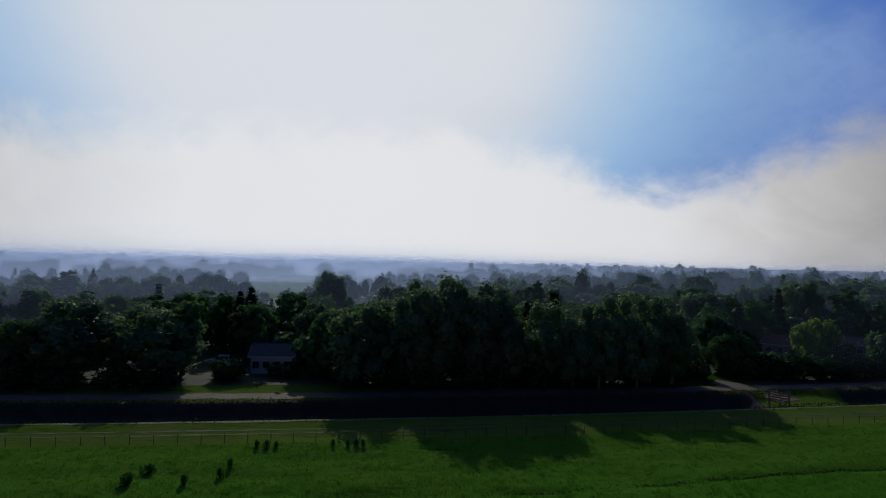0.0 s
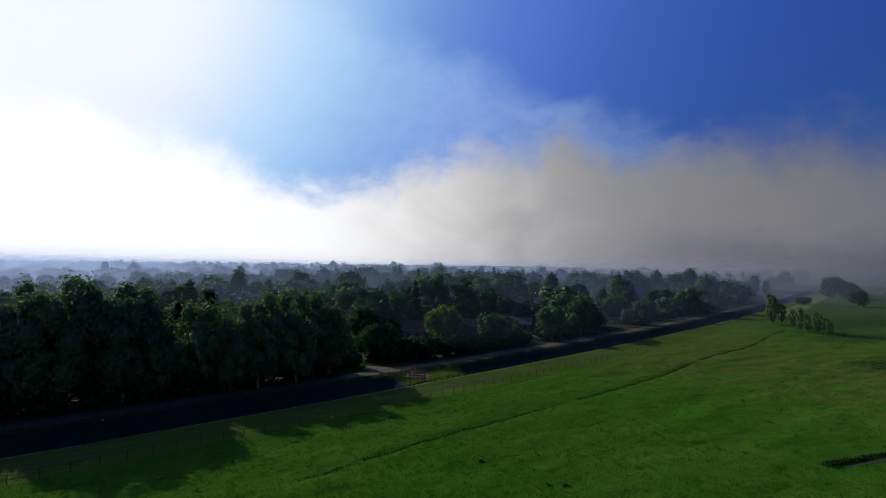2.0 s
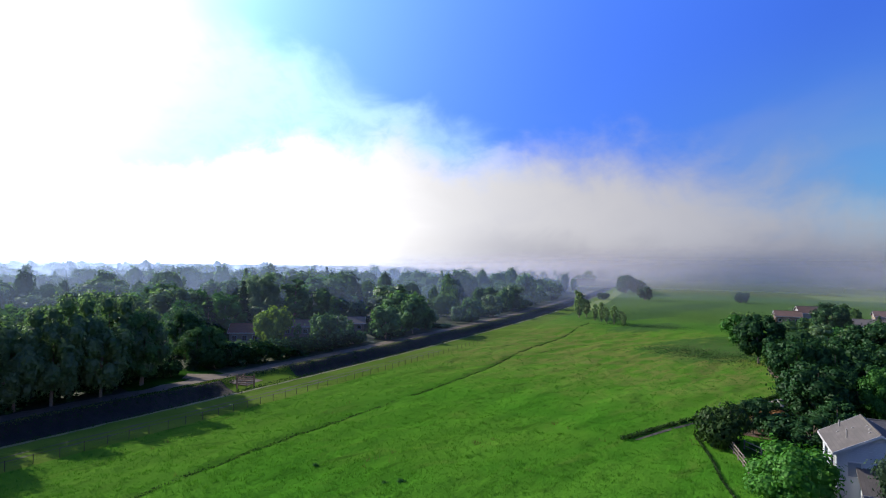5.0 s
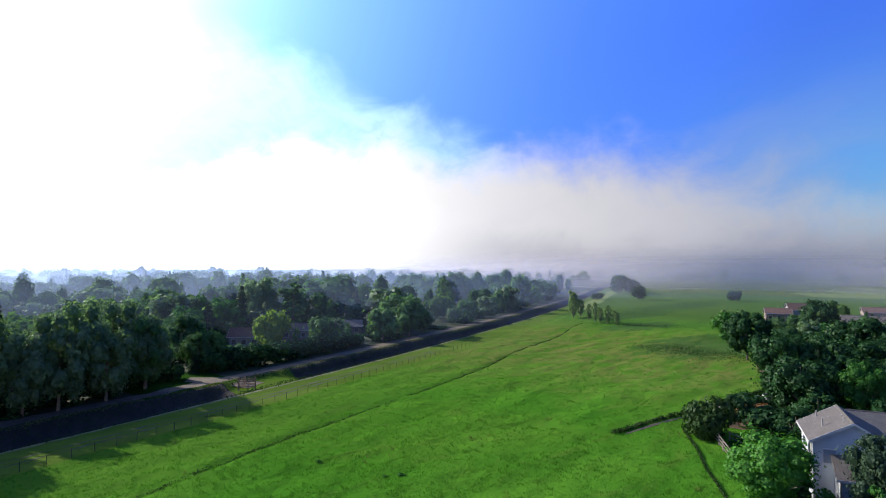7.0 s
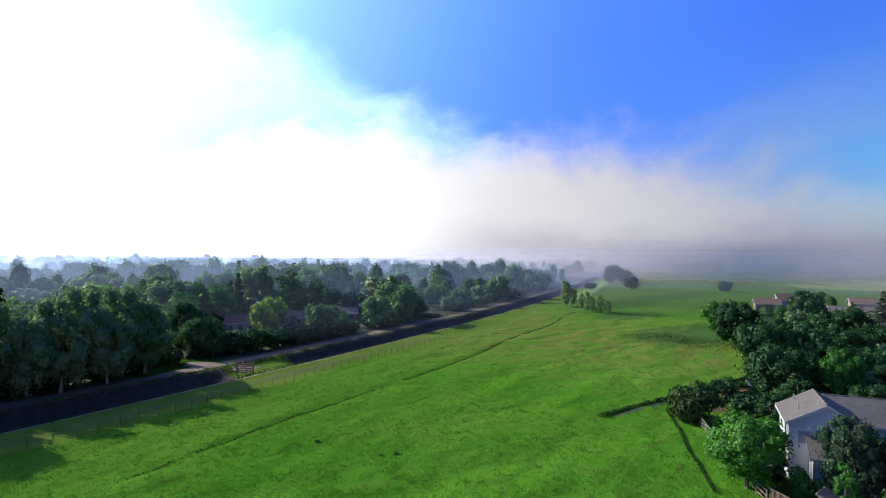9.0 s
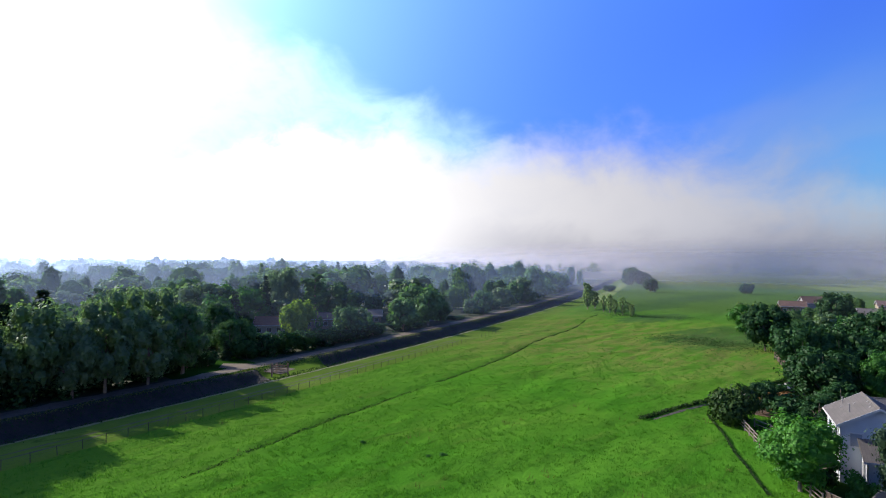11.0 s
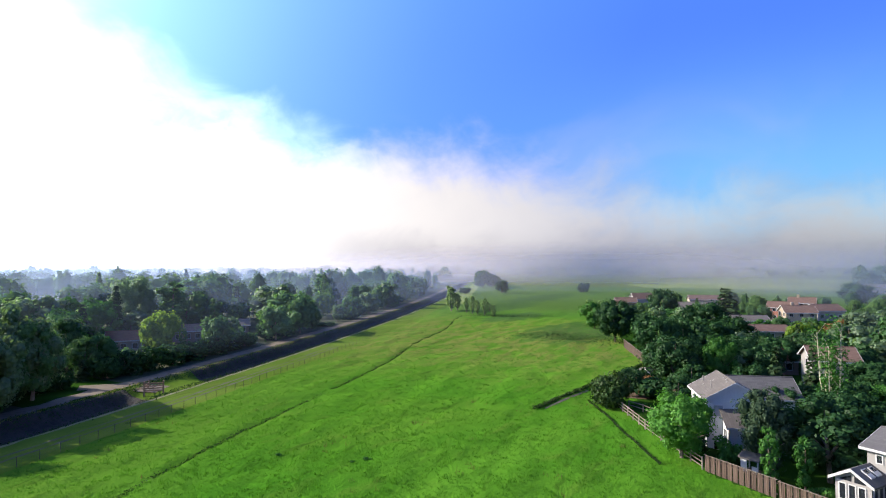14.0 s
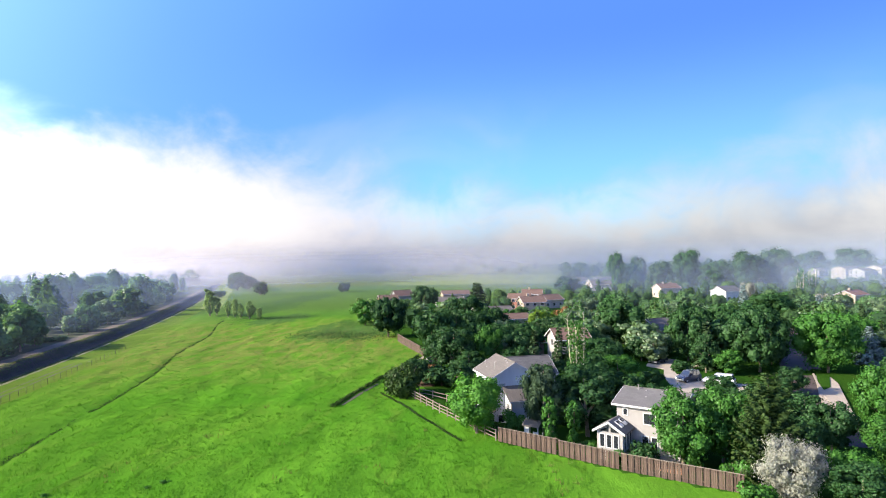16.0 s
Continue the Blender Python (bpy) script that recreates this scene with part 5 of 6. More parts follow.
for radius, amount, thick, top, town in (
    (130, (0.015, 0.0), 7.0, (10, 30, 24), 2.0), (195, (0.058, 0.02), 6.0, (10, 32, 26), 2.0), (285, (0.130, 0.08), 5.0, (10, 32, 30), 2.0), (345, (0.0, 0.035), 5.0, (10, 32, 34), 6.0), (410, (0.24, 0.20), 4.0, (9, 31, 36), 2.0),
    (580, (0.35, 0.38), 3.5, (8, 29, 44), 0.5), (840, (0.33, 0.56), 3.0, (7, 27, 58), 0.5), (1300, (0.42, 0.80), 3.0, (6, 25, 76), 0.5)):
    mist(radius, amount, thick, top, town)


# ---- houses ----
def window_in(parent, face, L, W, u, z, w, h, panes=1, x0=0.0, y0=0.0, glass=None):
    """A window with frame and panes on one face of a box-shaped block."""
    def put(b, a0, a1, z0, z1, out0, out1):
        if face == "front":
            b.box(x0 + a0, x0 + a1, y0 - out1, y0 - out0, z0, z1)
        elif face == "back":
            b.box(x0 + a0, x0 + a1, y0 + W + out0, y0 + W + out1, z0, z1)
        elif face == "left":
            b.box(x0 - out1, x0 - out0, y0 + a0, y0 + a1, z0, z1)
        else:
            b.box(x0 + L + out0, x0 + L + out1, y0 + a0, y0 + a1, z0, z1)
        return b
    t = 0.09
    fr = Build()
    put(fr, u - t, u + w + t, z - t, z, 0, 0.07), put(fr, u - t, u + w + t, z + h, z + h + t, 0, 0.07)
    put(fr, u - t, u, z, z + h, 0, 0.07), put(fr, u + w, u + w + t, z, z + h, 0, 0.07)
    win = part("window", fr, M_TRIM, parent, "white window frame")
    step = w / panes
    for i in range(panes):
        part("pane", put(Build(), u + i * step + (0.03 if i else 0), u + (i + 1) * step, z, z + h, 0.004, 0.02), glass or M_GLASS, win, "glass pane with pale sky reflection in its colour" if glass else "dark glass pane")


def slope(y0, z0, y1, z1, x0, x1, thick):
    """One roof slope, as a slab between two lines that run along x."""
    return Build().hexa([(x0, y0, z0), (x1, y0, z0), (x1, y1, z1), (x0, y1, z1), (x0, y0, z0 + thick), (x1, y0, z0 + thick), (x1, y1, z1 + thick), (x0, y1, z1 + thick)])


def gable_block(root, L, W, eave, rise, wall, roof, over=0.4, trim=True):
    """Walls and gabled roof; the ridge runs along x."""
    part("wall", Build().prism([(0, -0.6), (W, -0.6), (W, eave), (W / 2, eave + rise), (0, eave)], "x", 0, L), wall, root)
    drop = over * rise / (W / 2)
    part("roof", slope(-over, eave - drop, W / 2, eave + rise, -over, L + over, 0.16), roof, root)
    part("roof", slope(W + over, eave - drop, W / 2, eave + rise, -over, L + over, 0.16), roof, root)
    part("ridge_cap", Build().tube([(-over, W / 2, eave + rise + 0.15), (L + over, W / 2, eave + rise + 0.15)], [0.10, 0.10], 6), roof, root)
    if trim:
        for y in (-over - 0.03, W + over):
            part("fascia", Build().box(-over, L + over, y, y + 0.03, eave - drop - 0.06, eave - drop + 0.15), M_TRIM, root)
        for x in (-over - 0.035, L + over):
            for y in (-over, W + over):
                b = Build().hexa([(x, y, eave - drop - 0.05), (x + 0.035, y, eave - drop - 0.05), (x + 0.035, W / 2, eave + rise - 0.05), (x, W / 2, eave + rise - 0.05),
                                  (x, y, eave - drop + 0.17), (x + 0.035, y, eave - drop + 0.17), (x + 0.035, W / 2, eave + rise + 0.17), (x, W / 2, eave + rise + 0.17)])
                part("rake_board", b, M_TRIM, root)


def roof_pipe(root, x, y, z, h, r=0.07):
    part("vent_pipe", Build().tube([(x, y, z - 0.1), (x, y, z + h), (x, y, z + h + 0.05)], [r, r, r * 1.3], 8), M_PVC, root)


def roof_vent(root, x, y, z, lean):
    lean *= 0.6
    part("roof_vent", Build().hexa([(x, y, z - 0.05), (x + 0.18, y, z - 0.05), (x + 0.18, y + 0.18, z + lean - 0.05), (x, y + 0.18, z + lean - 0.05), (x + 0.02, y + 0.02, z + 0.08), (x + 0.16, y + 0.02, z + 0.08), (x + 0.16, y + 0.16, z + lean + 0.08), (x + 0.02, y + 0.16, z + lean + 0.08)]), M_PVC, root)


def two_storey_house():
    L, W, eave, rise = 7.0, 6.2, 6.1, 1.75
    root = thing("house", "two-storey pale blue-grey house with taupe gable roof", "house", pose(67.9, 2.9, -0.75, 0, 0, 18.2))
    gable_block(root, L, W, eave, rise, M_BLUEGREY, M_ROOF_TAUPE, 0.38)
    window_in(root, "left", L, W, W - 1.75, 4.1, 0.95, 1.2, 1, 0.0, 0.0, M_SKYPANE)
    window_in(root, "left", L, W, W - 1.55, 0.3, 0.8, 0.9)
    window_in(root, "back", L, W, 1.2, 4.3, 1.2, 1.2, 2)
    window_in(root, "back", L, W, 4.4, 4.3, 1.2, 1.2, 2)
    window_in(root, "back", L, W, 1.6, 1.2, 1.6, 1.3, 2)
    for y in (W, 0.0):
        part("corner_board", Build().box(-0.05, 0.14, y - 0.07, y + 0.05, -0.3, eave - 0.1), M_TRIM, root)
    # one-storey bay on the garden side
    bx, y0, y1 = -2.4, -0.6, W - 1.7
    b = Build().hexa([(bx, y0, -0.5), (-0.004, y0, -0.5), (-0.004, y1, -0.5), (bx, y1, -0.5), (bx, y0, 3.5), (-0.004, y0, 4.75), (-0.004, y1, 4.75), (bx, y1, 3.5)])
    part("bay_wall", b, M_BLUEGREY, root)
    o = 0.35
    part("bay_roof", Build().hexa([(bx - o, y0 - o, 3.34), (-0.004, y0 - o, 4.80), (-0.004, y1 + o, 4.80), (bx - o, y1 + o, 3.34), (bx - o, y0 - o, 3.5), (-0.004, y0 - o, 4.96), (-0.004, y1 + o, 4.96), (bx - o, y1 + o, 3.5)]), M_ROOF_TAUPE, root)
    part("bay_fascia", Build().box(bx - o - 0.03, bx - o, y0 - o, y1 + o, 3.28, 3.5), M_TRIM, root)
    for q in (y1 - 0.09,):
        part("corner_board", Build().box(bx - 0.05, bx + 0.14, q, q + 0.14, -0.3, 3.45), M_CREAM, root)
    win = Build()
    for i in range(2):
        u = bx + 0.75 + i * 0.55
        part("pane", Build().box(u, u + 0.4, y1 + 0.004, y1 + 0.03, 1.5, 2.9), M_GLASS, root, "dark narrow window pane")
        win.box(u - 0.07, u, y1, y1 + 0.06, 1.43, 2.97).box(u + 0.4, u + 0.47, y1, y1 + 0.06, 1.43, 2.97).box(u, u + 0.4, y1, y1 + 0.06, 2.9, 2.97).box(u, u + 0.4, y1, y1 + 0.06, 1.43, 1.5)
    part("window_frame", win, M_TRIM, root)
    k = rise / (W / 2)
    for x, y, h in ((2.2, W - 1.1, 0.75), (6.2, W - 1.2, 0.55)):
        roof_pipe(root, x, y, eave + 0.16 + (W - y) * k, h)
    for x, y in ((4.2, W - 2.0), (3.2, W - 2.9), (2.2, W - 2.9), (1.2, W - 2.7), (4.6, W - 0.9)):
        roof_vent(root, x, y, eave + 0.16 + (W - y) * k, -0.35 * k)
    part("downpipe", Build().tube([(0.3, W + 0.1, -0.3), (0.3, W + 0.1, eave - 0.2)], [0.05, 0.05], 6), M_TRIM, root)


two_storey_house()


def sunroom_house():
    L, W, eave, rise = 6.6, 7.2, 5.6, 1.0
    root = thing("house", "two-storey white house with grey shingle roof and sunroom", "house", pose(55.25, -4.75, -0.85, 0, 0, -122.5))
    gable_block(root, L, W, eave, rise, M_WHITE, M_ROOF_GREY, 0.45)
    window_in(root, "front", L, W, 0.75, 4.45, 0.4, 0.65)
    window_in(root, "front", L, W, 2.95, 3.75, 1.2, 1.1, 2)
    window_in(root, "front", L, W, 2.75, 0.5, 0.6, 1.9)
    window_in(root, "front", L, W, 3.75, 0.5, 0.55, 1.9)
    window_in(root, "left", L, W, 5.2, 3.5, 1.0, 1.2)
    k = rise / (W / 2)
    for x, y in ((2.2, 3.0), (3.9, 3.1), (2.6, 1.6), (5.2, 2.9)):
        roof_vent(root, x, y, eave + 0.14 + y * k, 0.35 * k)
    roof_pipe(root, 4.6, 2.9, eave + 0.14 + 2.9 * k, 0.5)
    roof_pipe(root, 1.4, 3.2, eave + 0.14 + 3.2 * k, 0.5)
    # sunroom: its gable looks over the fence
    x0, x1, d, e, r = -1.2, 1.6, 2.85, 3.3, 0.85
    mid, o = (x0 + x1) / 2, 0.38
    part("sunroom_wall", Build().prism([(x0, -0.5), (x1, -0.5), (x1, e), (mid, e + r), (x0, e)], "y", -d, -0.004), M_WHITE, root)
    drop = o * r / (mid - x0)
    for edge_x in (x0 - o, x1 + o):
        b = Build().hexa([(edge_x, -d - o, e - drop), (edge_x, -0.006, e - drop), (mid, -0.006, e + r), (mid, -d - o, e + r),
                          (edge_x, -d - o, e - drop + 0.15), (edge_x, -0.006, e - drop + 0.15), (mid, -0.006, e + r + 0.15), (mid, -d - o, e + r + 0.15)])
        part("sunroom_roof", b, M_ROOF_GREY, root)
        b = Build().hexa([(edge_x, -d - o - 0.04, e - drop - 0.08), (edge_x, -d - o - 0.002, e - drop - 0.08), (mid, -d - o - 0.002, e + r - 0.08), (mid, -d - o - 0.04, e + r - 0.08),
                          (edge_x, -d - o - 0.04, e - drop + 0.17), (edge_x, -d - o - 0.002, e - drop + 0.17), (mid, -d - o - 0.002, e + r + 0.17), (mid, -d - o - 0.04, e + r + 0.17)])
        part("rake_board", b, M_TRIM, root)
    for i in range(3):
        window_in(root, "front", 2.8, d, 0.36 + i * 0.75, 1.5, 0.46, 1.3, 1, x0, -d)
    for a, b2, ha, hb in ((0.42, 1.28, 0.10, 0.55), (1.52, 2.38, 0.55, 0.10)):
        z = e - 0.18
        p = [(x0 + a, z), (x0 + b2, z), (x0 + b2, z + hb), (x0 + a, z + ha)]
        part("transom", Build().prism(p, "y", -d - 0.03, -d - 0.004), M_GLASS, root, "dark triangular transom pane")
    for i in range(3):
        window_in(root, "right", x1 - x0, d, 0.3 + i * 0.85, 1.3, 0.62, 1.5, 1, x0, -d)
    kk = r / (mid - x0)
    for i in range(2):
        ya, yb = -d + 0.55 + i * 1.1, -d + 1.25 + i * 1.1
        xa, xb = mid + 0.35, mid + 1.15
        za, zb = e + r - (xa - mid) * kk + 0.152, e + r - (xb - mid) * kk + 0.152
        sky = part("skylight", Build().hexa([(xa, ya, za), (xb, ya, zb), (xb, yb, zb), (xa, yb, za), (xa, ya, za + 0.1), (xb, ya, zb + 0.1), (xb, yb, zb + 0.1), (xa, yb, za + 0.1)]), M_TRIM, root, "white skylight frame")
        part("pane", Build().hexa([(xa + 0.1, ya + 0.1, za + 0.06), (xb - 0.1, ya + 0.1, zb + 0.12), (xb - 0.1, yb - 0.1, zb + 0.12), (xa + 0.1, yb - 0.1, za + 0.06), (xa + 0.1, ya + 0.1, za + 0.075), (xb - 0.1, ya + 0.1, zb + 0.135), (xb - 0.1, yb - 0.1, zb + 0.135), (xa + 0.1, yb - 0.1, za + 0.075)]), M_GLASS, sky)
    part("deck", Build().box(3.0, 7.4, -2.6, -0.01, -0.1, 0.12), M_TERRACOTTA, root, "terracotta paved patio")


sunroom_house()


def simple_house(x, y, yaw, L, W, eave, rise, wall, roof, label, base=0.0, chimney=False, wins=3, name="house", rows=1):
    root = thing(name, label, name, pose(x, y, base + ground_z(x, y), 0, 0, yaw))
    gable_block(root, L, W, eave, rise, wall, roof, 0.45)
    for face, run in (("front", L), ("left", W), ("right", W), ("back", L)):
        n = wins if run == L else max(1, wins - 1)
        for r in range(rows):
            z = 1.0 + r * 2.7
            if z + 1.2 > eave:
                break
            for i in range(n):
                window_in(root, face, L, W, run * (i + 0.5) / n - 0.55, z, 1.1, 1.15, 2)
    if chimney:
        part("chimney", Build().box(L * 0.3, L * 0.3 + 0.9, W / 2 - 0.4, W / 2 + 0.4, eave, eave + rise + 1.1), wall, root)
    return root


simple_house(80.2, 7.2, -72, 9.0, 7.0, 3.4, 2.1, M_BLUEGREY, M_ROOF_DARK, "low garage with dark shingle roof beside house", -0.0, False, 1, "garage")
simple_house(104, -4.4, -80, 6.5, 7, 5.2, 1.7, M_WHITE, M_ROOF_BROWN, "two-storey white house with brown shingle roof", 0, False, 2, rows=2)
simple_house(115.2, 3.0, -62, 7, 6, 2.8, 2.0, M_BROWNWALL, M_ROOF_RUST, "small brown outbuilding with rust-red roof", 0, False, 2, "garage")
simple_house(124, -30, -60, 12, 8, 4.6, 2.0, M_CREAM, M_ROOF_TAUPE, "house with taupe shingle roof among tall trees", 0, False, 3)
simple_house(210, -5, -75, 9, 8, 5.0, 2.0, M_TAN, M_ROOF_BROWN, "two-storey tan house with brown roof and chimney", 0, True, 3, rows=2)
simple_house(232, 0, -100, 9, 7, 5.0, 1.8, M_REDWALL, M_ROOF_BROWN, "red-brown two-storey house with brown roof", 0, False, 2, rows=2)
simple_house(262, -8, -95, 9, 8, 5.0, 2.0, M_TAN, M_ROOF_BROWN, "tan house with brown roof and chimney", 0, True, 3, rows=2)
simple_house(240, -16, -60, 10, 8, 3.6, 2.0, M_CREAM, M_ROOF_BROWN, "cream house with low brown roof", 0, False, 3)
simple_house(192, 12, -70, 13, 7, 3.0, 1.4, M_TAN, M_ROOF_TAUPE, "long low tan house with taupe roof", 0, False, 4)
simple_house(166, 7, -70, 12, 7, 2.8, 1.3, M_TAN, M_ROOF_BROWN, "low tan house with shallow brown roof", 0, False, 4)
simple_house(300, -83, -75, 11, 9, 4.8, 2.2, M_CREAM, M_ROOF_BROWN, "cream house with red-brown gable roof", 0, True, 3, rows=2)
simple_house(322, -100, -10, 8, 9, 4.8, 2.0, M_WHITE, M_ROOF_BROWN, "white house with gable front and brown roof", 0, False, 3, rows=2)
simple_house(266, -102, -65, 10, 9, 4.8, 2.2, M_BLUEGREY, M_ROOF_DARK, "pale grey house with dark gable roof", 0, False, 3, rows=2)
simple_house(246, -147, -55, 12, 8, 3.6, 1.8, M_TAN, M_ROOF_RUST, "low tan house with red-brown roof and chimney", 0, True, 3)
for i, (x, y, L, W, e) in enumerate(((502, -275, 12, 10, 8), (518, -306, 26, 12, 9), (467, -290, 18, 12, 8), (519, -337, 24, 13, 9), (396, -176, 13, 9, 5), (412, -192, 12, 9, 5))):
    simple_house(x, y, -60, L, W, e, 2.2, M_CREAM if i % 2 else M_WHITE, M_ROOF_TAUPE, "pale far building with low gable roof in mist", 0, False, 4, rows=3)
for i, (x, y, yaw) in enumerate(((470, -62, -80), (480, -84, -85), (425, -70, -70), (380, -62, -88))):
    simple_house(x, y, yaw, 13, 9, 4.0, 2.2, M_WHITE if i % 2 else M_CREAM, M_ROOF_TAUPE, "pale far house at the meadow edge", 0, i == 3, 3)
simple_house(264, 60, -70, 9, 7, 3.2, 1.8, M_BROWNWALL, M_ROOF_BROWN, "red-brown house with brown gable roof", 0, False, 3)
simple_house(276, 54, -60, 9, 7, 4.2, 2.4, M_WHITE, M_ROOF_BROWN, "white-trimmed house with brown roof", 0, False, 2)
simple_house(300, 32, -75, 15, 8, 3.4, 1.8, M_TAN, M_ROOF_BROWN, "tan bungalow with brown roof and white gable", 0, False, 4)
simple_house(236, 30, -75, 12, 8, 3.6, 1.8, M_WHITE, M_ROOF_TAUPE, "white bungalow with taupe roof", 0, False, 3)
simple_house(75.0, 139.5, -38, 7.5, 6.5, 3.0, 1.8, M_TAN, M_ROOF_RUST, "tan house with red-brown roof behind canal road", 0, False, 3)
simple_house(92, 142, -38, 12, 7, 3.0, 1.4, M_BROWNWALL, M_ROOF_BROWN, "dark brown house with white-framed windows", 0, False, 5)
simple_house(110, 143, -38, 9, 7, 2.8, 1.5, M_BROWNWALL, M_ROOF_TAUPE, "brown house with grey-brown roof", 0, False, 3)
simple_house(-33.6, 97.6, 9, 7.2, 6, 3.2, 1.6, M_BLUEGREY, M_ROOF_DARK, "pale blue-grey house in deep tree shade", 0, False, 4)
simple_house(-74, 98, -10, 9, 6, 2.6, 1.4, M_TAN, M_ROOF_GREY, "low house with pale grey roof under trees", 0, False, 2)
simple_house(146, 316, -40, 16, 8, 4.5, 1.2, M_TRIM, M_ROOF_GREY, "long white farm building among misty trees", 0, False, 4)
simple_house(-46, 216, -5, 12, 8, 3, 1.6, M_WHITE, M_ROOF_GREY, "white far house among misty trees", 0, False, 3)
simple_house(97.6, 19.6, -40, 2.6, 2.2, 2.0, 0.6, M_WHITE, M_ROOF_TAUPE, "small white garden shed beside wooden fence", 0, False, 1, "garden_shed")


def playhouse():
    root = thing("playhouse", "small white wooden playhouse behind board fence", "playhouse", pose(59.2, 5.2, ground_z(59.2, 5.2), 0, 0, -122))
    part("floor_frame", Build().box(-0.1, 1.9, -0.1, 1.5, -0.3, 0.1), M_FENCE, root)
    for x, y in ((0, 0), (1.7, 0), (0, 1.3), (1.7, 1.3)):
        part("post", Build().box(x, x + 0.1, y, y + 0.1, 0.1, 1.45), M_TRIM, root)
    part("front_gable", Build().box(-0.02, 0.65, -0.03, 0.0, 0.1, 1.5), M_TRIM, root)
    part("side_panel", Build().box(1.15, 1.8, -0.03, 0.0, 0.1, 0.8), M_TRIM, root)
    part("roof", slope(-0.25, 1.38, 0.7, 1.95, -0.2, 2.0, 0.06), M_ROOF_TAUPE, root)
    part("roof", slope(1.65, 1.38, 0.7, 1.95, -0.2, 2.0, 0.06), M_ROOF_TAUPE, root)


playhouse()


# ---- vehicles ----
def vehicle(name, label, x, y, yaw, paint, length, height, boxy):
    root = thing(name, label, "car", pose(x, y, ground_z(x, y) + 0.05, 0, 0, yaw))
    h0, belt, w = 0.35, height * 0.56, 0.9
    nose = length * (0.24 if boxy else 0.28)
    prof = [(0, h0), (length, h0), (length, belt), (length - 0.1, belt + 0.05), (nose, belt + 0.02), (0.25, belt - 0.12), (0, belt - 0.3)]
    part("body", Build().prism(prof, "y", -w, w), paint, root)
    a, b = nose + 0.1, length - 0.12
    part("cabin", Build().hexa([(a, -w + 0.06, belt), (b, -w + 0.06, belt), (b, w - 0.06, belt), (a, w - 0.06, belt), (a + 0.75, -w + 0.22, height), (b - 0.25, -w + 0.22, height), (b - 0.25, w - 0.22, height), (a + 0.75, w - 0.22, height)]), paint, root)
    for s in (-1, 1):
        def side(x_a, x_b):
            y_lo, y_hi = s * (w - 0.075), s * (w - 0.19)
            q = [(x_a + 0.05, y_lo, belt + 0.07), (x_b, y_lo, belt + 0.07), (x_b, y_lo + s * 0.03, belt + 0.07), (x_a + 0.05, y_lo + s * 0.03, belt + 0.07),
                 (x_a + 0.3, y_hi, height - 0.1), (x_b - 0.03, y_hi, height - 0.1), (x_b - 0.03, y_hi + s * 0.03, height - 0.1), (x_a + 0.3, y_hi + s * 0.03, height - 0.1)]
            return Build().hexa(q)
        run = b - a - 0.6
        for i in range(3):
            part("side_window", side(a + 0.3 + run * i / 3, a + 0.26 + run * (i + 1) / 3), M_GLASS, root)
        for wx in (length * 0.19, length * 0.80):
            tyre = part("wheel", Build().tube([(wx, s * (w - 0.2), 0.33), (wx, s * (w + 0.02), 0.33)], [0.34, 0.34], 16), M_TYRE, root, "black tyre on metal rim")
            part("rim", Build().tube([(wx, s * (w + 0.0), 0.33), (wx, s * (w + 0.03), 0.33)], [0.2, 0.2], 10), M_METAL, tyre)
        part("headlight", Build().box(-0.02, 0.1, s * 0.72 - 0.14, s * 0.72 + 0.14, belt - 0.42, belt - 0.25), M_LIGHTS, root)
        part("tail_light", Build().box(length - 0.02, length + 0.02, s * 0.78 - 0.1, s * 0.78 + 0.1, belt - 0.3, belt), M_RED, root)
    part("windscreen", Build().hexa([(a + 0.03, -w + 0.16, belt + 0.05), (a + 0.06, -w + 0.16, belt + 0.02), (a + 0.06, w - 0.16, belt + 0.02), (a + 0.03, w - 0.16, belt + 0.05), (a + 0.66, -w + 0.28, height - 0.06), (a + 0.70, -w + 0.28, height - 0.09), (a + 0.70, w - 0.28, height - 0.09), (a + 0.66, w - 0.28, height - 0.06)]), M_GLASS, root)
    part("rear_window", Build().hexa([(b - 0.03, -w + 0.2, belt + 0.1), (b + 0.02, -w + 0.2, belt + 0.1), (b + 0.02, w - 0.2, belt + 0.1), (b - 0.03, w - 0.2, belt + 0.1), (b - 0.22, -w + 0.3, height - 0.1), (b - 0.17, -w + 0.3, height - 0.1), (b - 0.17, w - 0.3, height - 0.1), (b - 0.22, w - 0.3, height - 0.1)]), M_GLASS, root)
    part("bumper", Build().box(-0.06, 0.12, -w + 0.05, w - 0.05, 0.38, 0.58), M_METAL, root)
    part("bumper", Build().box(length - 0.1, length + 0.07, -w + 0.05, w - 0.05, 0.38, 0.6), M_METAL, root)
    return root


vehicle("sport_utility_car", "white estate car parked on pale driveway", 88.6, -26.2, -122, M_CARWHITE, 4.8, 1.75, True)
vehicle("sport_utility_car", "dark off-road car parked on pale driveway", 88.6, -22.4, -60, M_CARDARK, 4.2, 1.85, True)
vehicle("car", "dark car parked under driveway trees", 105.4, -22.8, -45, M_CARDARK, 4.4, 1.45, False)
vehicle("car", "white car parked beside canal road", 178.5, 150.5, 25, M_CARWHITE, 4.6, 1.5, False)
vehicle("car", "white car parked in shaded yard", -45, 105, 10, M_CARWHITE, 4.5, 1.5, False)


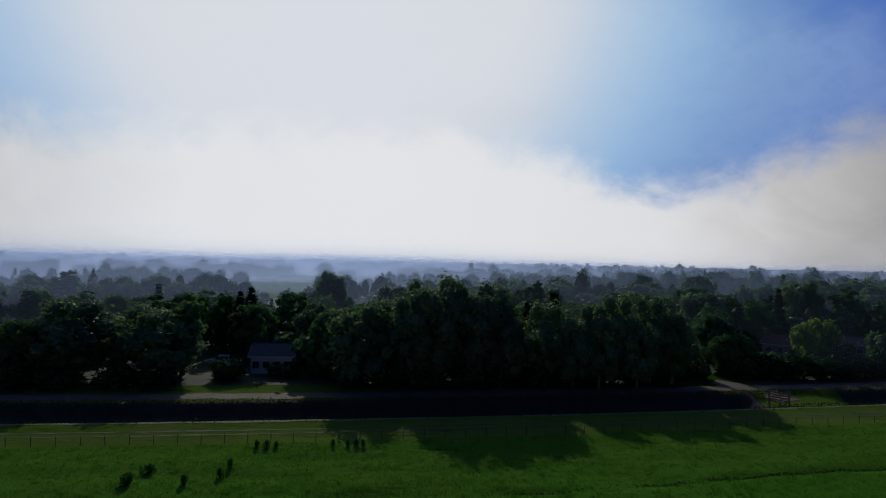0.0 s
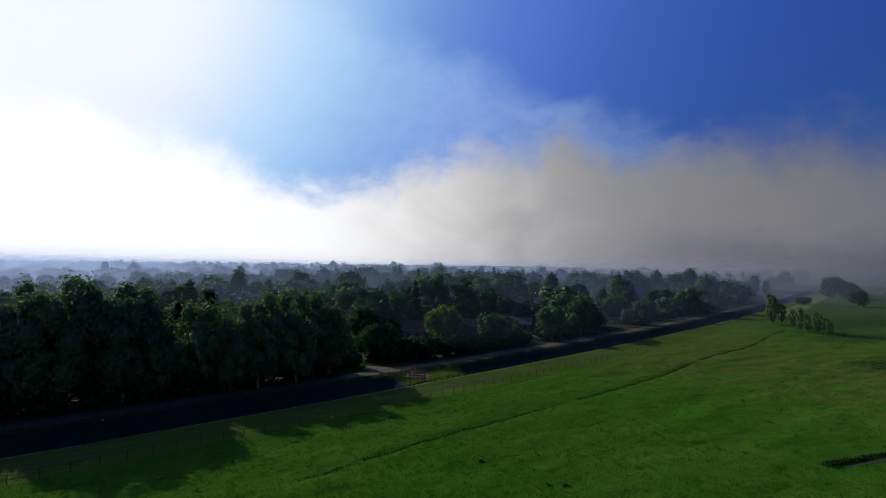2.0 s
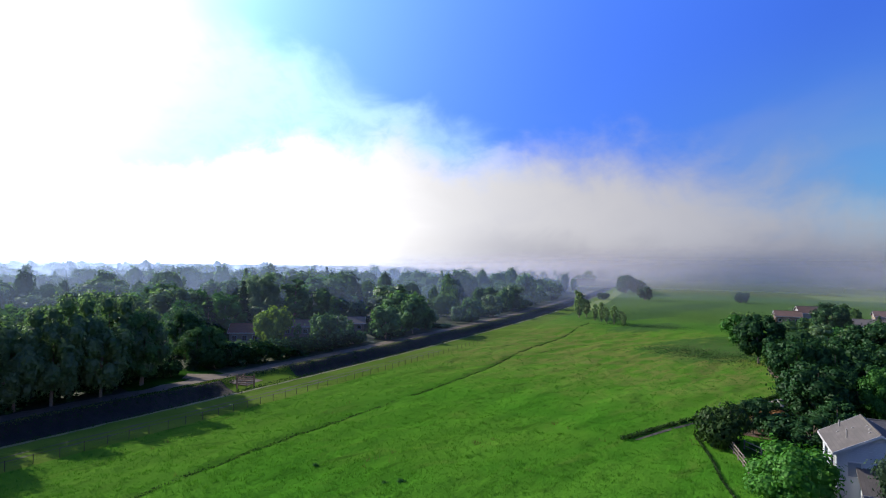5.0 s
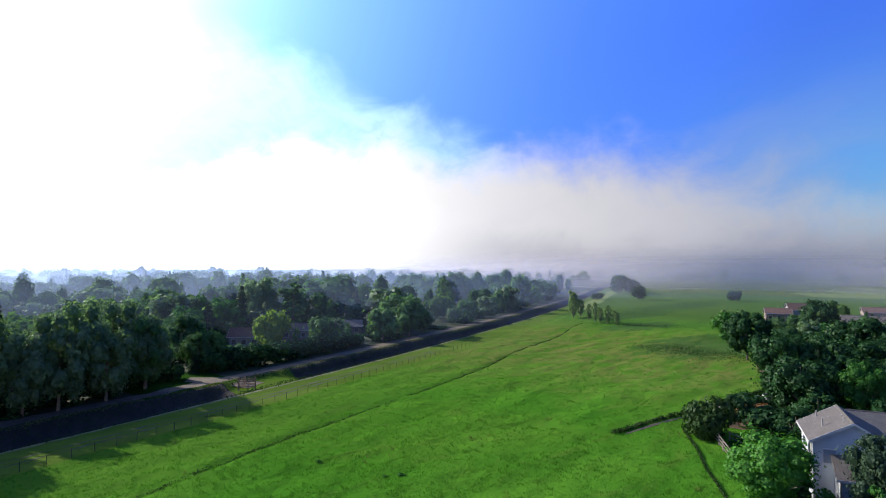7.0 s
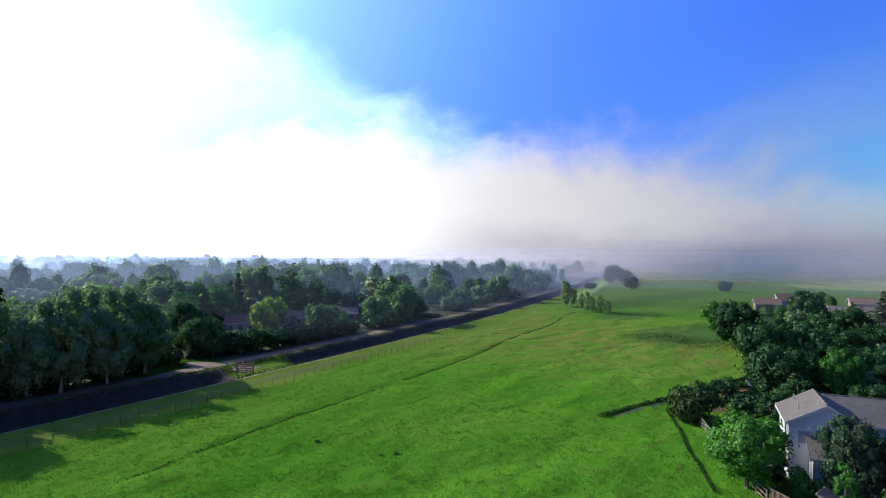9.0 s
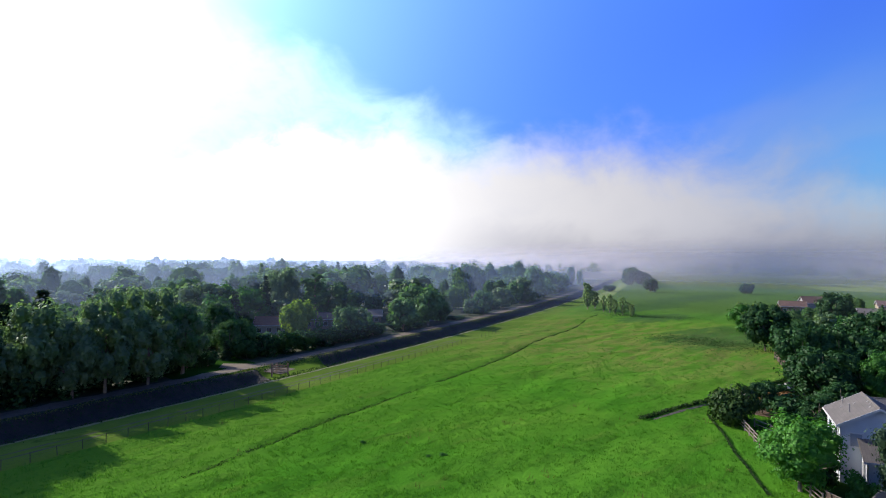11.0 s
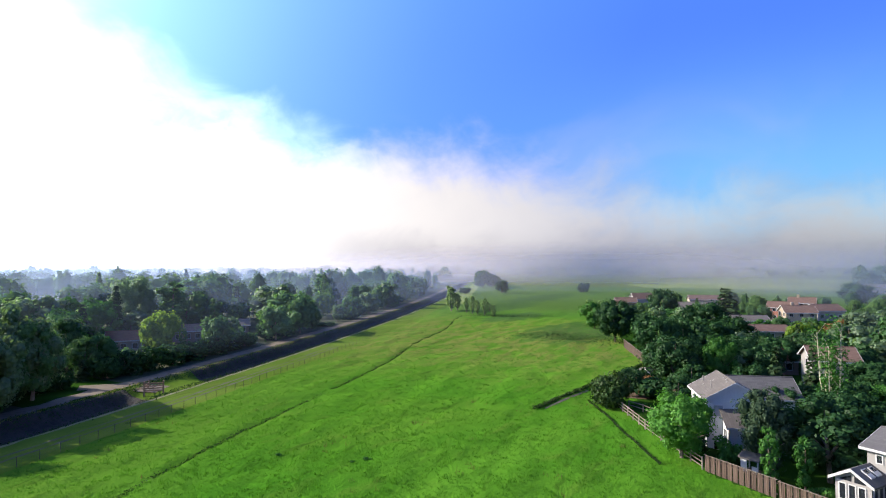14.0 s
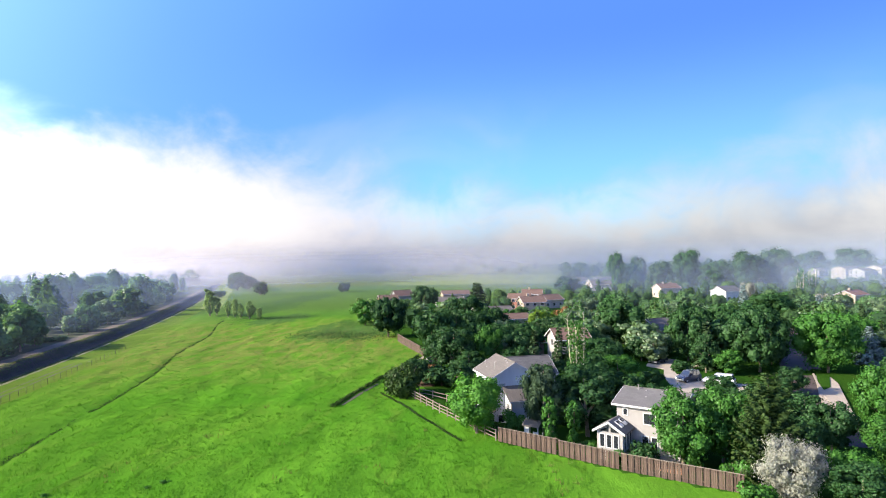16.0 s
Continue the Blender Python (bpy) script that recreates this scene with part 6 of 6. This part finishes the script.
# ---- streets and drives ----
def slab(name, outline, mat, z, label, category):
    v = [(x, y, ground_z(x, y) + z) for x, y in outline] + [(x, y, ground_z(x, y) - 0.2) for x, y in outline]
    n = len(outline)
    f = [tuple(range(n)), tuple(range(2 * n - 1, n - 1, -1))] + [(i, i + n, (i + 1) % n + n, (i + 1) % n) for i in range(n)]
    b = Build()
    b.v, b.f = v, f
    me = b.mesh(name, mat)
    return tagged(new(name, me), label, category, kind="structure")


ribbon("street", [(58, -30.5), (66, -34), (75, -37.2), (84, -40.5), (93, -44.5), (104, -49.5), (118, -56), (141, -67), (170, -80)], 6.4, M_ASPHALT, 0.05, "brown-grey asphalt street shaded by trees", "road")
ribbon("street", [(180, 6), (200, 9.5), (230, 14.5), (262, 20), (300, 26)], 9.0, M_CONCRETE, 0.05, "pale concrete street between houses", "road")
slab("driveway", [(80.6, -20.4), (86.5, -20.4), (92.6, -21.1), (93.4, -24.6), (88.5, -26.4), (87.4, -33.6), (83.5, -33.2), (82.2, -27.0)], M_CONCRETE, 0.12, "pale concrete driveway with parked cars", "driveway")
slab("driveway", [(92.6, -21.1), (99.9, -23.3), (103.1, -21.0), (106.4, -22.1), (112.0, -28.0), (109.5, -29.4), (104.8, -28.9), (102.1, -25.3), (94.7, -23.9), (93.4, -24.6)], M_CONCRETE, 0.12, "curved pale concrete drive of shaded house", "driveway")
slab("driveway", [(93.6, -46.6), (84.2, -42.0), (80.1, -39.9), (76.1, -38.2), (74.7, -38.9), (70.9, -37.8), (67.8, -36.8), (67.8, -37.7), (70.0, -38.8), (80.1, -43.6), (88.3, -47.4), (92.2, -48.5)], M_CONCRETE, 0.16, "pale concrete walk beside street", "path")
slab("lawn", [(94.7, -24.0), (102.0, -25.6), (101.2, -28.9), (96.6, -28.0)], M_LAWN, 0.2, "small lawn beside curved drive", "lawn")
slab("lawn", [(94.1, -47.2), (87.2, -43.7), (84.2, -42.9), (85.8, -44.8), (92.9, -48.7)], M_LAWN, 0.24, "small rounded lawn with pale kerb", "lawn")
ribbon("kerb", [(83.0, -43.4), (82.9, -42.1), (88.0, -44.0), (94.5, -46.9)], 0.35, M_CONCRETE, 0.27, "pale concrete kerb round lawn", "kerb")
slab("pavement", [(101.5, -26.5), (103, -27.5), (104.5, -31), (102.5, -31.5)], M_CONCRETE, 0.06, "pale concrete garden path", "path")


# ---- fences ----
def board_fence(a, b, top, label):
    """Upright boards, each its own, on two rails with posts behind."""
    rng = np.random.default_rng(int(a[0] * 10))
    run = Vector((b[0] - a[0], b[1] - a[1]))
    L = run.length
    yaw = math.degrees(math.atan2(run.y, run.x))
    z = 0.5 * (ground_z(*a) + ground_z(*b))
    root = thing("board_fence", label, "fence", pose(a[0], a[1], z, 0, 0, yaw), "garden fences")
    meshes = [Build().box(0, 0.138, 0, 0.02, -0.35, top + d).mesh("board", M_FENCE) for d in (-0.02, 0.0, 0.015)]
    n = int(L / 0.155)
    for i in range(n):
        part("board", meshes[int(rng.integers(3))], M_FENCE, root, "", pose(i * 0.155 + rng.normal(0, 0.004), -0.02 if i % 4 else 0.075, 0, 0, rng.normal(0, 0.5), 0))
    for zr in (0.3, top - 0.35):
        part("rail", Build().box(0, L, 0.022, 0.072, zr, zr + 0.09), M_FENCE, root)
    part("cap_rail", Build().box(-0.02, L + 0.02, -0.035, 0.08, top + 0.018, top + 0.055), M_FENCE_GREY, root, "pale weathered cap rail")
    for i in range(int(L / 2.4) + 1):
        part("post", Build().box(i * 2.4, i * 2.4 + 0.1, 0.10, 0.2, -0.5, top + 0.1), M_FENCE, root)


board_fence((56.6, 8.4), (52.3, 2.2), 1.6, "weathered brown board fence along meadow edge")
board_fence((52.2, 2.1), (48.3, -3.4), 1.6, "weathered brown board fence below sunroom")
board_fence((48.2, -3.5), (42.6, -12.8), 1.6, "weathered brown board fence beside leafy garden")
board_fence((142.5, 33.0), (110.5, 21.0), 1.8, "tan wooden fence along far gardens")


def rail_fence(pts, label, height=1.25, rails=3, gap=2.4):
    root = thing("rail_fence", label, "fence", None, "garden fences")
    p = [Vector(q) for q in pts]
    for a, b in zip(p, p[1:]):
        n = max(1, round((b - a).length / gap))
        for i in range(n + (1 if b == p[-1] else 0)):
            q = a.lerp(b, i / n)
            z = ground_z(q.x, q.y)
            part("post", Build().tube([(q.x, q.y, z - 0.4), (q.x + 0.02, q.y, z + height), (q.x + 0.02, q.y, z + height + 0.06)], [0.085, 0.08, 0.03], 7), M_FENCE_GREY, root)
        for i in range(n):
            q, r = a.lerp(b, i / n), a.lerp(b, (i + 1) / n)
            for k in range(rails):
                zz = height * (k + 0.75) / rails
                part("rail", Build().tube([(q.x, q.y, ground_z(q.x, q.y) + zz), (r.x, r.y, ground_z(r.x, r.y) + zz + 0.02)], [0.065, 0.055], 6), M_FENCE_GREY, root)


rail_fence([(78.6, 21.4), (68.5, 16.0), (62.5, 12.4), (56.8, 8.6)], "weathered split-rail fence between meadow and garden")
rail_fence([(79.5, 20.0), (76, 15.5), (72.5, 12.5)], "weathered rail fence across garden lawn", 1.1, 2)


def wire_fence():
    """Thin posts with three wires along the canal's mown bank."""
    root = thing("wire_fence", "thin wire fence on dark posts along canal bank", "fence")
    pts = along(-8.6, -66, 132, 2.45)
    post = Build().tube([(0, 0, -0.4), (0, 0, 1.02), (0, 0, 1.06)], [0.04, 0.036, 0.02], 6).mesh("post", M_POST)
    rng = np.random.default_rng(2)
    for x, y in pts:
        part("post", post, M_POST, root, "", pose(x, y, ground_z(x, y), rng.normal(0, 1.5), rng.normal(0, 1.5), 0))
    for z in (0.4, 0.7, 0.98):
        part("wire", Build().tube([(x, y, ground_z(x, y) + z) for x, y in pts], [0.006] * len(pts), 4), M_POST, root)


wire_fence()


def timber_gate():
    root = thing("timber_gate", "brown timber gate at the canal crossing", "gate", pose(53.3, 92.7, -0.25, 0, 0, -46))
    for x in (0.0, 2.9):
        part("post", Build().box(x - 0.11, x + 0.11, -0.11, 0.11, -0.6, 1.9), M_GATEWOOD, root)
    for i in range(4):
        part("bar", Build().box(0.11, 2.79, -0.05, 0.05, 0.25 + i * 0.40, 0.43 + i * 0.40), M_GATEWOOD, root)
    part("brace", Build().hexa([(0.15, -0.08, 0.2), (0.35, -0.08, 0.2), (0.35, -0.052, 0.2), (0.15, -0.052, 0.2), (2.5, -0.08, 1.6), (2.75, -0.08, 1.6), (2.75, -0.052, 1.6), (2.5, -0.052, 1.6)]), M_GATEWOOD, root)
    part("side_rail", Build().box(-0.05, 0.05, 0.11, 3.2, 1.0, 1.16), M_GATEWOOD, root)
    part("side_rail", Build().box(-0.05, 0.05, 0.11, 3.2, 0.5, 0.66), M_GATEWOOD, root)
    part("post", Build().box(-0.1, 0.1, 3.2, 3.4, -0.5, 1.4), M_GATEWOOD, root)


timber_gate()

# ---- weeds in the meadow ----
for x, y, h, w in ((-25.5, 48.5, 1.5, 1.7), (-25.3, 51.7, 1.3, 1.8), (-20.4, 48.8, 1.4, 1.0), (-18, 50.9, 1.5, 0.9), (-17.9, 53.1, 1.4, 0.8), (-17.8, 59.7, 1.3, 0.8), (-16.7, 59.8, 1.3, 0.9),
                   (-15.7, 59.9, 1.2, 0.7), (-9.7, 61.3, 1.2, 0.7), (-8.1, 61.5, 1.1, 0.8), (-7.2, 61.6, 1.2, 0.9), (-6.4, 61.5, 1.2, 0.7), (43.4, 40.5, 0.45, 1.2), (42, 41.3, 0.4, 0.8), (40, 49.8, 0.4, 0.9)):
    plant("weed", x, y, h * 0.75, w * 0.8, group="weed clumps")
weed_row("marsh_weeds", [(155, 62), (152, 50), (150, 38)], 2600, 0.5, 5.0, "taller dark weeds in a damp hollow", M_WEED)
weed_row("marsh_weeds", [(207, 104), (210, 90), (214, 77)], 1500, 0.5, 4.0, "taller dark weeds in a damp hollow", M_WEED)
weed_row("bank_weeds", along(0.6, -120, 300, 3.0), 12000, 0.55, 0.55, "rough dark grass along canal edge", M_WEED)
weed_row("bank_weeds", along(8.9, -120, 300, 3.0), 9000, 0.6, 0.6, "rough dark grass on far canal bank", M_WEED)
weed_row("road_verge", along(10.2, -120, 300, 3.0), 7000, 0.3, 0.35, "dry grass verge beside dirt road", M_DRYGRASS)
